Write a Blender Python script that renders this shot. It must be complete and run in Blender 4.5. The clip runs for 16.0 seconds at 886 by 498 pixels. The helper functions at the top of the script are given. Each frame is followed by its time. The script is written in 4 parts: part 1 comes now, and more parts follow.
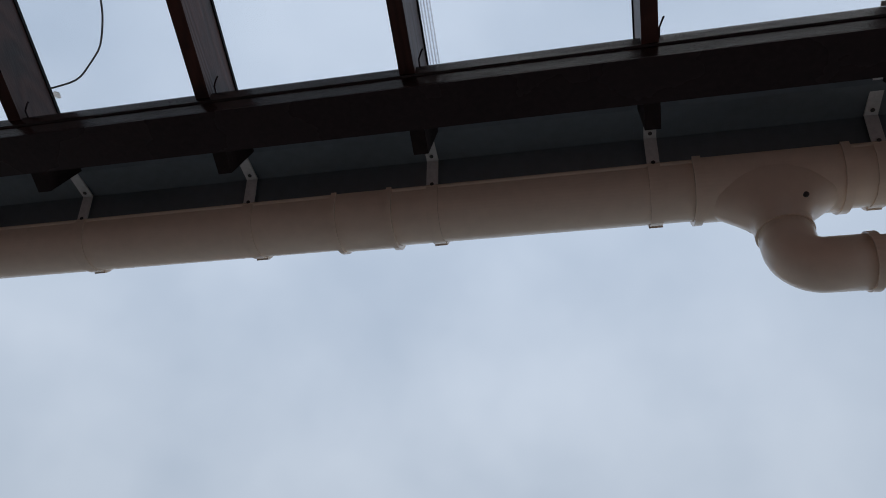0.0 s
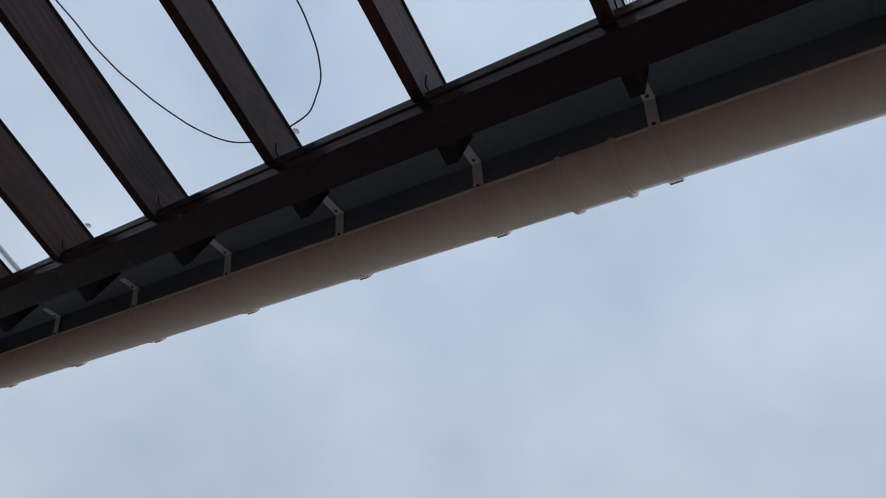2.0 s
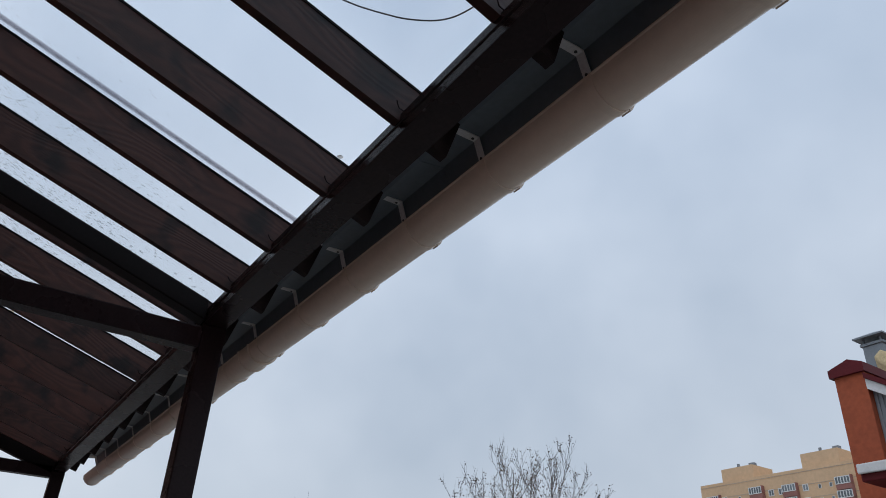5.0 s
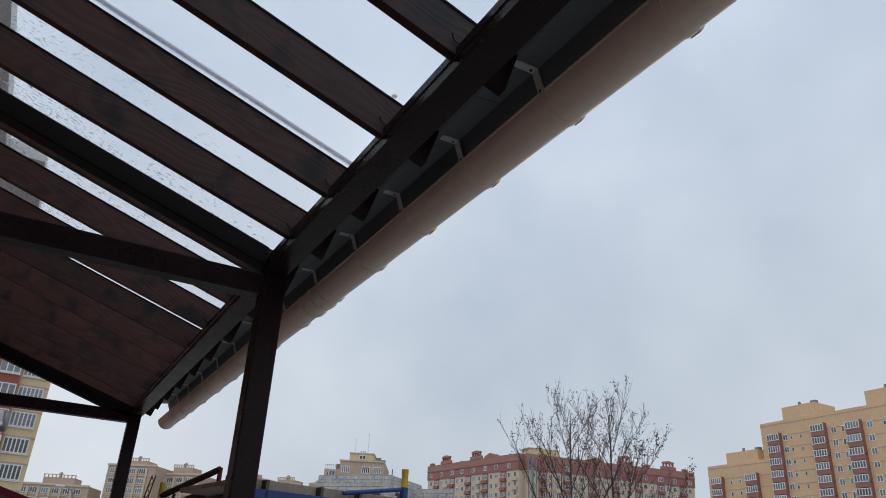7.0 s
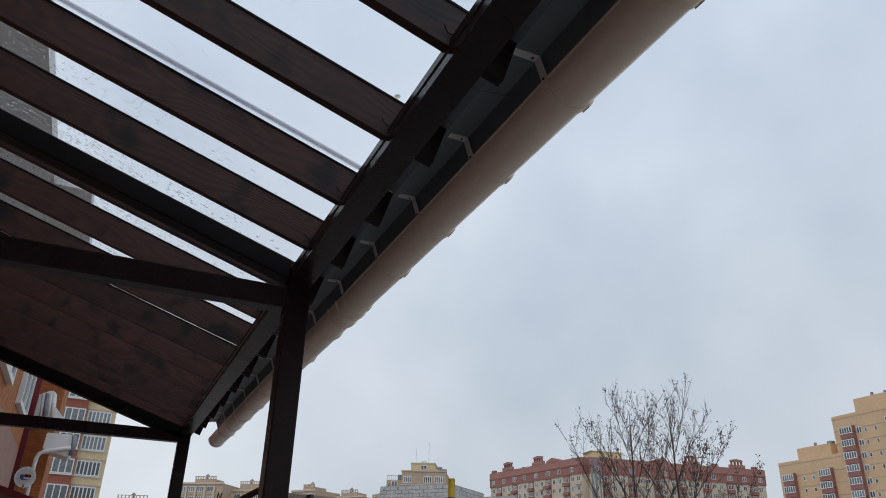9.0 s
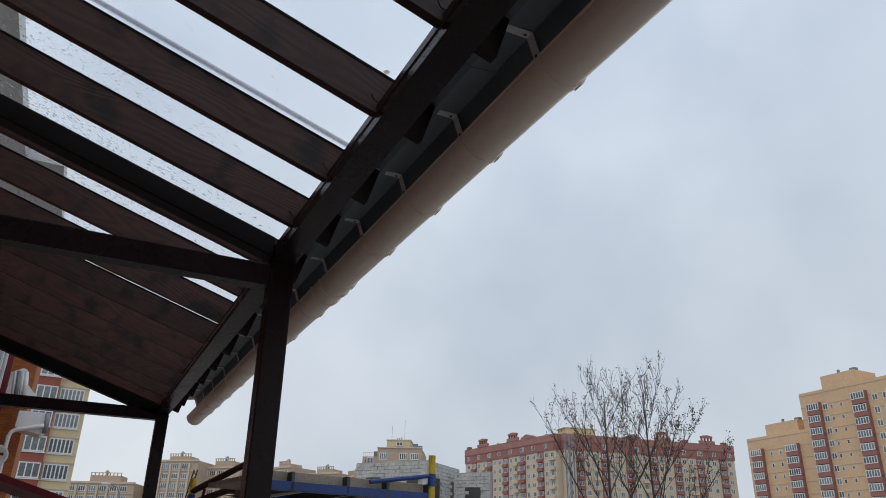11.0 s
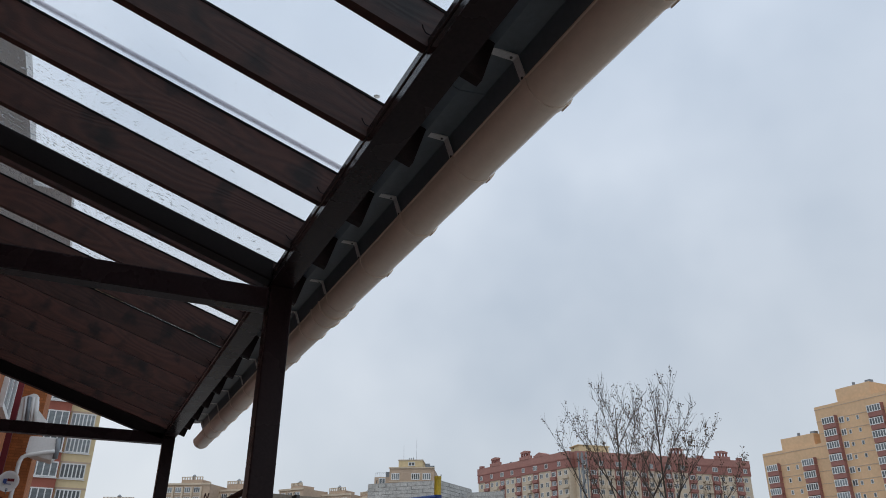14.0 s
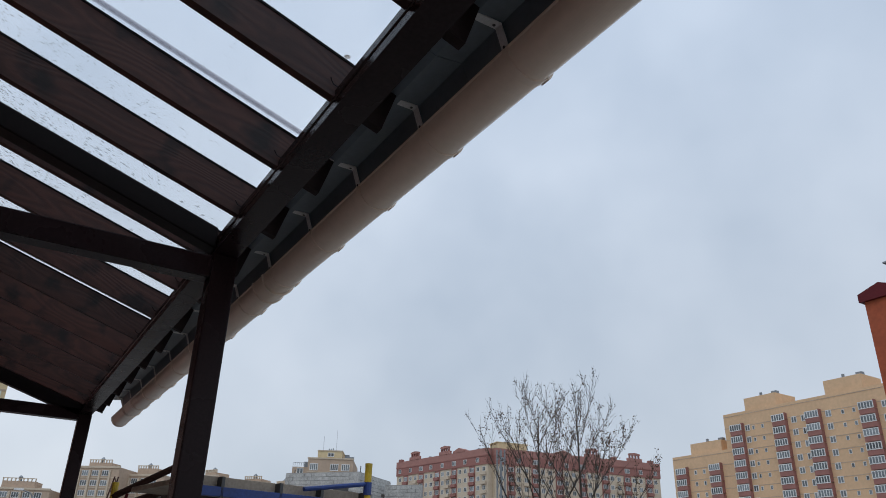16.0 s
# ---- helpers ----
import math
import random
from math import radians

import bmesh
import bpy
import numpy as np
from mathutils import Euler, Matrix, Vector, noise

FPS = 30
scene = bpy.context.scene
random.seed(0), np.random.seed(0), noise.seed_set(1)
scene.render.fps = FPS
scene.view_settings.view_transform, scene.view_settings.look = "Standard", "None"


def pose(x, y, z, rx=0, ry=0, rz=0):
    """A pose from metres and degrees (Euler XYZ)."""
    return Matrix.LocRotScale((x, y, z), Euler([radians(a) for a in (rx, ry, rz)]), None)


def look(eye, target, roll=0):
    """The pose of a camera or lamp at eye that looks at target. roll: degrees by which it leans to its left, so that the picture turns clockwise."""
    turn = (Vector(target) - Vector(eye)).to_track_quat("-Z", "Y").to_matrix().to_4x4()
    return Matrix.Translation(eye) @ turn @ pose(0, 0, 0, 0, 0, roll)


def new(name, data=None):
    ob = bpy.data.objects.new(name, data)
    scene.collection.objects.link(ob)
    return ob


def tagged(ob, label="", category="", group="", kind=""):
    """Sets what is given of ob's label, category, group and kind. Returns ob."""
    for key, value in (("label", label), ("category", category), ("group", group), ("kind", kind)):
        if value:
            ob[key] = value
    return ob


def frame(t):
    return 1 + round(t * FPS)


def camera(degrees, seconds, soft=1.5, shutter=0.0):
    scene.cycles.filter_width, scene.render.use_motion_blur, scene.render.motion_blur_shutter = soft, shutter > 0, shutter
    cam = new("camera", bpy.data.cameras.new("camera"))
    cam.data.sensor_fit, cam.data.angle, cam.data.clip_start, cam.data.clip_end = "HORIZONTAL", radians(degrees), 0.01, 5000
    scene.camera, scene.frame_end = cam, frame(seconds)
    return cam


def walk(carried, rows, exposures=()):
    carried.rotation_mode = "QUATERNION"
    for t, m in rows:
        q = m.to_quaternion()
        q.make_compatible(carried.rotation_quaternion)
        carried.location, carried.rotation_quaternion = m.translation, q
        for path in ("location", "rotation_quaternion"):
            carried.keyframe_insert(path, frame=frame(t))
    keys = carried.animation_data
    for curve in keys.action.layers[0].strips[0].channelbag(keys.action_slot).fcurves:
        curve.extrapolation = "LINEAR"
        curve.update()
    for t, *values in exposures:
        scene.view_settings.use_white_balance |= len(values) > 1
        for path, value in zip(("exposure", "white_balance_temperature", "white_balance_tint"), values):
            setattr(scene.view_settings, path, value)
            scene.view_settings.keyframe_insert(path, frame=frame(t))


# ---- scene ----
cam = camera(62.3, 16.0, soft=0.95)
PATH = [
    (0, (0.2279, 0.2552, 2.0832), (-0.1508, 1.6204, 3.4949), 6.46),
    (0.5, (0.1928, 0.2203, 2.0825), (-0.2908, 1.5998, 3.4476), 6.64),
    (1, (0.1765, 0.2003, 2.0674), (-0.4995, 1.5041, 3.4245), 8.98),
    (1.5, (0.1665, 0.2074, 2.0625), (-0.6249, 1.4721, 3.3941), 10.01),
    (2, (0.2077, 0.2305, 2.0610), (-0.7448, 1.4373, 3.3405), 9.52),
    (2.5, (0.2921, 0.2922, 2.0746), (-0.8559, 1.3891, 3.2913), 9.15),
    (3, (0.3239, 0.3369, 2.0846), (-0.9880, 1.2967, 3.2493), 7.64),
    (3.5, (0.246, 0.325, 2.06), (-1.123, 1.267, 3.173), 6.5),
    (4, (0.093, 0.266, 2.057), (-1.296, 1.259, 3.099), 4.8),
    (4.5, (0.034, 0.244, 2.049), (-1.391, 1.223, 3.054), 3.5),
    (7, (-0.033, 0.241, 2.047), (-1.632, 1.102, 2.886), 3.1),
    (7.5, (-0.06, 0.269, 2.046), (-1.658, 1.156, 2.859), 2.6),
    (8, (-0.072, 0.353, 2.054), (-1.68, 1.215, 2.873), 2.1),
    (8.5, (-0.07, 0.37, 2.062), (-1.704, 1.162, 2.9), 1.7),
    (9, (-0.049, 0.37, 2.066), (-1.702, 1.107, 2.918), 1.6),
    (9.5, (-0.062, 0.361, 2.065), (-1.717, 1.106, 2.906), 1.7),
    (10, (-0.077, 0.338, 2.069), (-1.72, 1.138, 2.882), 1.4),
    (12.5, (-0.05, 0.358, 2.07), (-1.704, 1.154, 2.863), 0.7),
    (13, (-0.041, 0.364, 2.071), (-1.694, 1.133, 2.893), 0.9),
    (13.5, (-0.043, 0.37, 2.074), (-1.686, 1.144, 2.912), 0.9),
    (14, (-0.041, 0.379, 2.075), (-1.68, 1.154, 2.919), 0.4),
    (14.5, (-0.048, 0.399, 2.068), (-1.688, 1.187, 2.899), 0.2),
    (15, (-0.059, 0.44, 2.062), (-1.697, 1.252, 2.873), 0.8),
    (15.5, (-0.08, 0.438, 2.058), (-1.708, 1.277, 2.863), 1.2),
    (16, (-0.168, 0.348, 2.055), (-1.725, 1.287, 2.887), 1.6),
]
walk(cam, [(t, look(eye, target, roll)) for t, eye, target, roll in PATH],
     exposures=[(0.0, -0.01, 6450, 10), (1.0, -0.05, 6300, 10), (2.0, -0.04, 6300, 10), (3.5, 0.05, 6420, 10), (4.5, 0.06, 6330, 10), (7.0, 0.14, 6600, 10), (10.0, 0.18, 6660, 10), (14.0, 0.17, 6660, 10), (16.0, 0.13, 6420, 10)])


# ---- light ----
world = bpy.data.worlds.new("overcast_sky")
scene.world = world
world.use_nodes = True
SKY = 1.0


def build_sky():
    nt = world.node_tree
    nt.nodes.clear()
    out = nt.nodes.new("ShaderNodeOutputWorld")
    bg = nt.nodes.new("ShaderNodeBackground")
    sky = nt.nodes.new("ShaderNodeTexSky")
    sky.sky_type = "NISHITA"
    sky.sun_disc = False
    sky.sun_elevation, sky.sun_rotation = radians(38), radians(150)
    dim = nt.nodes.new("ShaderNodeVectorMath")
    dim.operation = "SCALE"
    dim.inputs["Scale"].default_value = 0.09
    coord = nt.nodes.new("ShaderNodeTexCoord")
    n1 = nt.nodes.new("ShaderNodeTexNoise")
    n1.inputs["Scale"].default_value = 2.6
    n1.inputs["Detail"].default_value = 4.0
    n1.inputs["Roughness"].default_value = 0.5
    ramp = nt.nodes.new("ShaderNodeValToRGB")
    ramp.color_ramp.elements[0].position = 0.3
    ramp.color_ramp.elements[0].color = (0.455, 0.54, 0.65, 1)
    ramp.color_ramp.elements[1].position = 0.72
    ramp.color_ramp.elements[1].color = (0.66, 0.74, 0.84, 1)
    sep = nt.nodes.new("ShaderNodeSeparateXYZ")
    fade = nt.nodes.new("ShaderNodeValToRGB")
    fade.color_ramp.elements[0].position = 0.0
    fade.color_ramp.elements[0].color = (0.99, 0.94, 0.885, 1)
    fade.color_ramp.elements[1].position = 0.75
    fade.color_ramp.elements[1].color = (0.97, 0.985, 1.02, 1)
    nt.links.new(coord.outputs["Generated"], sep.inputs[0])
    nt.links.new(sep.outputs["Z"], fade.inputs["Fac"])
    tone = nt.nodes.new("ShaderNodeMix")
    tone.data_type = "RGBA"
    tone.blend_type = "MULTIPLY"
    tone.inputs["Factor"].default_value = 1.0
    mix = nt.nodes.new("ShaderNodeMix")
    mix.data_type = "RGBA"
    mix.inputs["Factor"].default_value = 0.93
    nt.links.new(coord.outputs["Generated"], n1.inputs["Vector"])
    nt.links.new(n1.outputs["Fac"], ramp.inputs["Fac"])
    nt.links.new(sky.outputs["Color"], dim.inputs[0])
    nt.links.new(dim.outputs["Vector"], mix.inputs["A"])
    nt.links.new(ramp.outputs["Color"], tone.inputs["A"])
    nt.links.new(fade.outputs["Color"], tone.inputs["B"])
    nt.links.new(tone.outputs["Result"], mix.inputs["B"])
    # the cloud layer is brighter towards the hidden sun above the house
    toward = nt.nodes.new("ShaderNodeVectorMath")
    toward.operation = "DOT_PRODUCT"
    toward.inputs[1].default_value = Vector((-0.2, -0.45, 0.87)).normalized()
    nt.links.new(coord.outputs["Generated"], toward.inputs[0])
    glow = nt.nodes.new("ShaderNodeMapRange")
    glow.inputs["From Min"].default_value, glow.inputs["From Max"].default_value = 0.0, 0.95
    glow.inputs["To Min"].default_value, glow.inputs["To Max"].default_value = 0.97, 1.14
    nt.links.new(toward.outputs["Value"], glow.inputs["Value"])
    lit = nt.nodes.new("ShaderNodeVectorMath")
    lit.operation = "SCALE"
    nt.links.new(mix.outputs["Result"], lit.inputs[0])
    nt.links.new(glow.outputs["Result"], lit.inputs["Scale"])
    nt.links.new(lit.outputs["Vector"], bg.inputs["Color"])
    bg.inputs["Strength"].default_value = SKY
    nt.links.new(bg.outputs["Background"], out.inputs["Surface"])


build_sky()
sun = new("sun", bpy.data.lights.new("sun", "SUN"))
sun.data.energy, sun.data.angle, sun.data.color = 0.6, radians(40), (1.0, 0.97, 0.92)
sun.matrix_world = look((0, 0, 30), (-6, 12, 0))


# ---- materials ----
def material(name, base, rough=0.6, metal=0.0, vary=0.25, scale=6.0, fine=60.0, bump=0.1, stretch=(1, 1, 1), spec=0.5, random_tint=0.0, coat=0.0):
    """A surface with two scales of tone variation and fine relief, in object space metres."""
    m = bpy.data.materials.new(name)
    m.use_nodes = True
    nt = m.node_tree
    b = nt.nodes["Principled BSDF"]
    b.inputs["Metallic"].default_value = metal
    b.inputs["Specular IOR Level"].default_value = spec
    b.inputs["Coat Weight"].default_value = coat
    coord = nt.nodes.new("ShaderNodeTexCoord")
    mp = nt.nodes.new("ShaderNodeMapping")
    mp.inputs["Scale"].default_value = stretch
    nt.links.new(coord.outputs["Object"], mp.inputs["Vector"])
    big = nt.nodes.new("ShaderNodeTexNoise")
    big.inputs["Scale"].default_value = scale
    big.inputs["Detail"].default_value = 5.0
    small = nt.nodes.new("ShaderNodeTexNoise")
    small.inputs["Scale"].default_value = fine
    small.inputs["Detail"].default_value = 3.0
    for n in (big, small):
        nt.links.new(mp.outputs["Vector"], n.inputs["Vector"])
    add = nt.nodes.new("ShaderNodeMath")
    add.operation = "ADD"
    nt.links.new(big.outputs["Fac"], add.inputs[0])
    nt.links.new(small.outputs["Fac"], add.inputs[1])
    rng = nt.nodes.new("ShaderNodeMapRange")
    rng.inputs["From Min"].default_value, rng.inputs["From Max"].default_value = 0.65, 1.35
    rng.inputs["To Min"].default_value, rng.inputs["To Max"].default_value = 1 - vary, 1 + vary
    nt.links.new(add.outputs[0], rng.inputs["Value"])
    last = rng.outputs["Result"]
    if random_tint:
        info = nt.nodes.new("ShaderNodeObjectInfo")
        r2 = nt.nodes.new("ShaderNodeMapRange")
        r2.inputs["To Min"].default_value, r2.inputs["To Max"].default_value = 1 - random_tint, 1 + random_tint
        nt.links.new(info.outputs["Random"], r2.inputs["Value"])
        mul = nt.nodes.new("ShaderNodeMath")
        mul.operation = "MULTIPLY"
        nt.links.new(last, mul.inputs[0])
        nt.links.new(r2.outputs["Result"], mul.inputs[1])
        last = mul.outputs[0]
    col = nt.nodes.new("ShaderNodeVectorMath")
    col.operation = "SCALE"
    col.inputs[0].default_value = base
    nt.links.new(last, col.inputs["Scale"])
    nt.links.new(col.outputs["Vector"], b.inputs["Base Color"])
    rr = nt.nodes.new("ShaderNodeMapRange")
    rr.inputs["To Min"].default_value, rr.inputs["To Max"].default_value = max(0.012, rough - 0.1), min(1, rough + 0.1)
    nt.links.new(big.outputs["Fac"], rr.inputs["Value"])
    nt.links.new(rr.outputs["Result"], b.inputs["Roughness"])
    if bump:
        bp = nt.nodes.new("ShaderNodeBump")
        bp.inputs["Strength"].default_value = bump
        bp.inputs["Distance"].default_value = 0.01
        nt.links.new(small.outputs["Fac"], bp.inputs["Height"])
        nt.links.new(bp.outputs["Normal"], b.inputs["Normal"])
    return m


def wood_material(name, base, dark):
    """Dark-stained pine: long grain along object y, knots, and a little gloss."""
    m = bpy.data.materials.new(name)
    m.use_nodes = True
    nt = m.node_tree
    b = nt.nodes["Principled BSDF"]
    coord = nt.nodes.new("ShaderNodeTexCoord")
    info = nt.nodes.new("ShaderNodeObjectInfo")
    shift = nt.nodes.new("ShaderNodeVectorMath")
    shift.operation = "SCALE"
    shift.inputs[0].default_value = (3.0, 17.0, 5.0)
    nt.links.new(info.outputs["Random"], shift.inputs["Scale"])
    place = nt.nodes.new("ShaderNodeVectorMath")
    nt.links.new(coord.outputs["Object"], place.inputs[0])
    nt.links.new(shift.outputs["Vector"], place.inputs[1])
    turn = nt.nodes.new("ShaderNodeMapping")
    turn.inputs["Rotation"].default_value = (math.atan(0.33), 0, 0)
    nt.links.new(place.outputs["Vector"], turn.inputs["Vector"])
    mp = nt.nodes.new("ShaderNodeMapping")
    mp.inputs["Scale"].default_value = (1.0, 0.2, 1.0)
    nt.links.new(turn.outputs["Vector"], mp.inputs["Vector"])
    warp = nt.nodes.new("ShaderNodeTexNoise")
    warp.inputs["Scale"].default_value = 6.5
    warp.inputs["Detail"].default_value = 1.2
    nt.links.new(mp.outputs["Vector"], warp.inputs["Vector"])
    rings = nt.nodes.new("ShaderNodeMath")
    rings.operation = "MULTIPLY"
    rings.inputs[1].default_value = 115.0
    nt.links.new(warp.outputs["Fac"], rings.inputs[0])
    wave = nt.nodes.new("ShaderNodeMath")
    wave.operation = "SINE"
    nt.links.new(rings.outputs[0], wave.inputs[0])
    fib = nt.nodes.new("ShaderNodeTexNoise")
    fib.inputs["Scale"].default_value = 260.0
    fib.inputs["Detail"].default_value = 4.0
    nt.links.new(mp.outputs["Vector"], fib.inputs["Vector"])
    knot = nt.nodes.new("ShaderNodeTexNoise")
    knot.inputs["Scale"].default_value = 6.5
    knot.inputs["Detail"].default_value = 3.0
    nt.links.new(place.outputs["Vector"], knot.inputs["Vector"])
    kr = nt.nodes.new("ShaderNodeValToRGB")
    kr.color_ramp.elements[0].position, kr.color_ramp.elements[0].color = 0.31, (0.2, 0.2, 0.22, 1)
    kr.color_ramp.elements[1].position, kr.color_ramp.elements[1].color = 0.46, (1, 1, 1, 1)
    nt.links.new(knot.outputs["Fac"], kr.inputs["Fac"])
    w2 = nt.nodes.new("ShaderNodeMapRange")
    w2.inputs["From Min"].default_value = -1.0
    w2.inputs["To Min"].default_value, w2.inputs["To Max"].default_value = 0.04, 0.34
    nt.links.new(wave.outputs[0], w2.inputs["Value"])
    f2 = nt.nodes.new("ShaderNodeMath")
    f2.operation = "MULTIPLY_ADD"
    f2.inputs[1].default_value = 0.45
    nt.links.new(fib.outputs["Fac"], f2.inputs[0])
    nt.links.new(w2.outputs["Result"], f2.inputs[2])
    mix = nt.nodes.new("ShaderNodeMix")
    mix.data_type = "RGBA"
    mix.inputs["A"].default_value = (*dark, 1)
    mix.inputs["B"].default_value = (*base, 1)
    nt.links.new(f2.outputs[0], mix.inputs["Factor"])
    mul = nt.nodes.new("ShaderNodeMix")
    mul.data_type = "RGBA"
    mul.blend_type = "MULTIPLY"
    mul.inputs["Factor"].default_value = 1.0
    nt.links.new(mix.outputs["Result"], mul.inputs["A"])
    nt.links.new(kr.outputs["Color"], mul.inputs["B"])
    tint = nt.nodes.new("ShaderNodeMapRange")
    tint.inputs["To Min"].default_value, tint.inputs["To Max"].default_value = 0.75, 1.25
    nt.links.new(info.outputs["Random"], tint.inputs["Value"])
    sc = nt.nodes.new("ShaderNodeVectorMath")
    sc.operation = "SCALE"
    nt.links.new(mul.outputs["Result"], sc.inputs[0])
    nt.links.new(tint.outputs["Result"], sc.inputs["Scale"])
    nt.links.new(sc.outputs["Vector"], b.inputs["Base Color"])
    b.inputs["Roughness"].default_value = 0.5
    b.inputs["Specular IOR Level"].default_value = 0.35
    bp = nt.nodes.new("ShaderNodeBump")
    bp.inputs["Strength"].default_value = 0.25
    bp.inputs["Distance"].default_value = 0.004
    nt.links.new(f2.outputs[0], bp.inputs["Height"])
    nt.links.new(bp.outputs["Normal"], b.inputs["Normal"])
    return m


def clear_sheet(name, tint=(0.99, 0.993, 0.995), gloss_rough=0.03):
    """Clear plastic or glass sheet: lets light straight through, with a Fresnel gloss."""
    m = bpy.data.materials.new(name)
    m.use_nodes = True
    nt = m.node_tree
    nt.nodes.clear()
    out = nt.nodes.new("ShaderNodeOutputMaterial")
    tr = nt.nodes.new("ShaderNodeBsdfTransparent")
    tr.inputs["Color"].default_value = (*tint, 1)
    gl = nt.nodes.new("ShaderNodeBsdfGlossy")
    gl.inputs["Roughness"].default_value = gloss_rough
    lw = nt.nodes.new("ShaderNodeLayerWeight")
    lw.inputs["Blend"].default_value = 0.5
    pw = nt.nodes.new("ShaderNodeMath")
    pw.operation = "POWER"
    pw.inputs[1].default_value = 5.0
    fr = nt.nodes.new("ShaderNodeMapRange")
    fr.inputs["To Min"].default_value, fr.inputs["To Max"].default_value = 0.02, 0.5
    nt.links.new(lw.outputs["Facing"], pw.inputs[0])
    nt.links.new(pw.outputs[0], fr.inputs["Value"])
    mix = nt.nodes.new("ShaderNodeMixShader")
    nt.links.new(fr.outputs["Result"], mix.inputs["Fac"])
    nt.links.new(tr.outputs["BSDF"], mix.inputs[1])
    nt.links.new(gl.outputs["BSDF"], mix.inputs[2])
    nt.links.new(mix.outputs["Shader"], out.inputs["Surface"])
    return m


WOOD = wood_material("stained_pine", (0.1, 0.033, 0.0215), (0.028, 0.0092, 0.0066))
STEEL = material("dark_brown_painted_steel", (0.021, 0.0112, 0.0122), 0.27, 0.0, 0.25, 4, 90, 0.05, spec=0.13)
STEEL_GLOSS = material("glossy_dark_brown_painted_steel", (0.019, 0.0102, 0.0112), 0.2, 0.0, 0.2, 4, 70, 0.03, spec=0.5, stretch=(0.15, 1, 1))
# near-black brown with the shade at the rafter ends put into the colour
END_SHADE = material("shaded_rafter_end", (0.016, 0.0085, 0.008), 0.55, 0.0, 0.3, 12, 90, 0.15, spec=0.2)
GUTTER = material("beige_pvc", (0.84, 0.7, 0.57), 0.22, 0.0, 0.05, 2.0, 40, 0.02)
RUBBER = material("black_rubber", (0.008, 0.008, 0.009), 0.8, 0, 0.2, 10, 60, 0.1, spec=0.2)
MATTE = material("matte_black_steel", (0.009, 0.006, 0.006), 0.5, 0, 0.2, 4, 90, 0.05, spec=0.13)
STRAP = material("galvanised_strap", (0.66, 0.65, 0.64), 0.45, 0.1, 0.15, 20, 120, 0.05)
SCREW = material("dark_screw_steel", (0.08, 0.08, 0.08), 0.4, 0.8, 0.1)
FLASHING = material("graphite_sheet_metal", (0.14, 0.168, 0.19), 0.42, 0.2, 0.12, 3, 50, 0.03, random_tint=0.1)
CLEAR = clear_sheet("clear_polycarbonate")
RIB = clear_sheet("clear_profile_rib", (0.8, 0.79, 0.8), 0.15)
PROFILE = clear_sheet("clear_joining_profile", (0.95, 0.95, 0.955), 0.2)
SEALANT = bpy.data.materials.new("milky_sealant")
SEALANT.use_nodes = True
_t = SEALANT.node_tree.nodes.new("ShaderNodeBsdfTranslucent")
_t.inputs["Color"].default_value = (0.85, 0.83, 0.8, 1)
SEALANT.node_tree.links.new(_t.outputs["BSDF"], SEALANT.node_tree.nodes["Material Output"].inputs["Surface"])
CABLE = material("grey_cable", (0.16, 0.155, 0.155), 0.6, 0, 0.1)
GROUND = material("wet_earth", (0.25, 0.232, 0.212), 0.9, 0, 0.3, 0.4, 4, 0.3)
PAVING = material("grey_paving", (0.15, 0.138, 0.128), 0.75, 0, 0.2, 3, 60, 0.2)
BRICK_WALL = material("facade_orange_brick", (0.43, 0.15, 0.048), 0.85, 0, 0.22, 5, 40, 0.3)


def add_bricks(m, w=0.26, h=0.077, dark=0.72):
    """Courses with recessed mortar, at true brick size, on upright walls."""
    nt = m.node_tree
    b = nt.nodes["Principled BSDF"]
    src = b.inputs["Base Color"].links[0].from_socket
    coord = nt.nodes.new("ShaderNodeTexCoord")
    sep = nt.nodes.new("ShaderNodeSeparateXYZ")
    add = nt.nodes.new("ShaderNodeMath")
    comb = nt.nodes.new("ShaderNodeCombineXYZ")
    br = nt.nodes.new("ShaderNodeTexBrick")
    br.inputs["Scale"].default_value = 1.0
    br.inputs["Brick Width"].default_value, br.inputs["Row Height"].default_value = w, h
    br.inputs["Mortar Size"].default_value = 0.008
    br.inputs["Color1"].default_value = (1.12, 1.08, 1.05, 1)
    br.inputs["Color2"].default_value = (0.82, 0.8, 0.8, 1)
    br.inputs["Mortar"].default_value = (dark, dark, dark, 1)
    mul = nt.nodes.new("ShaderNodeMix")
    mul.data_type, mul.blend_type = "RGBA", "MULTIPLY"
    mul.inputs["Factor"].default_value = 1.0
    nt.links.new(coord.outputs["Object"], sep.inputs[0])
    nt.links.new(sep.outputs["X"], add.inputs[0])
    nt.links.new(sep.outputs["Y"], add.inputs[1])
    nt.links.new(add.outputs[0], comb.inputs["X"])
    nt.links.new(sep.outputs["Z"], comb.inputs["Y"])
    nt.links.new(comb.outputs[0], br.inputs["Vector"])
    nt.links.new(src, mul.inputs["A"])
    nt.links.new(br.outputs["Color"], mul.inputs["B"])
    nt.links.new(mul.outputs["Result"], b.inputs["Base Color"])


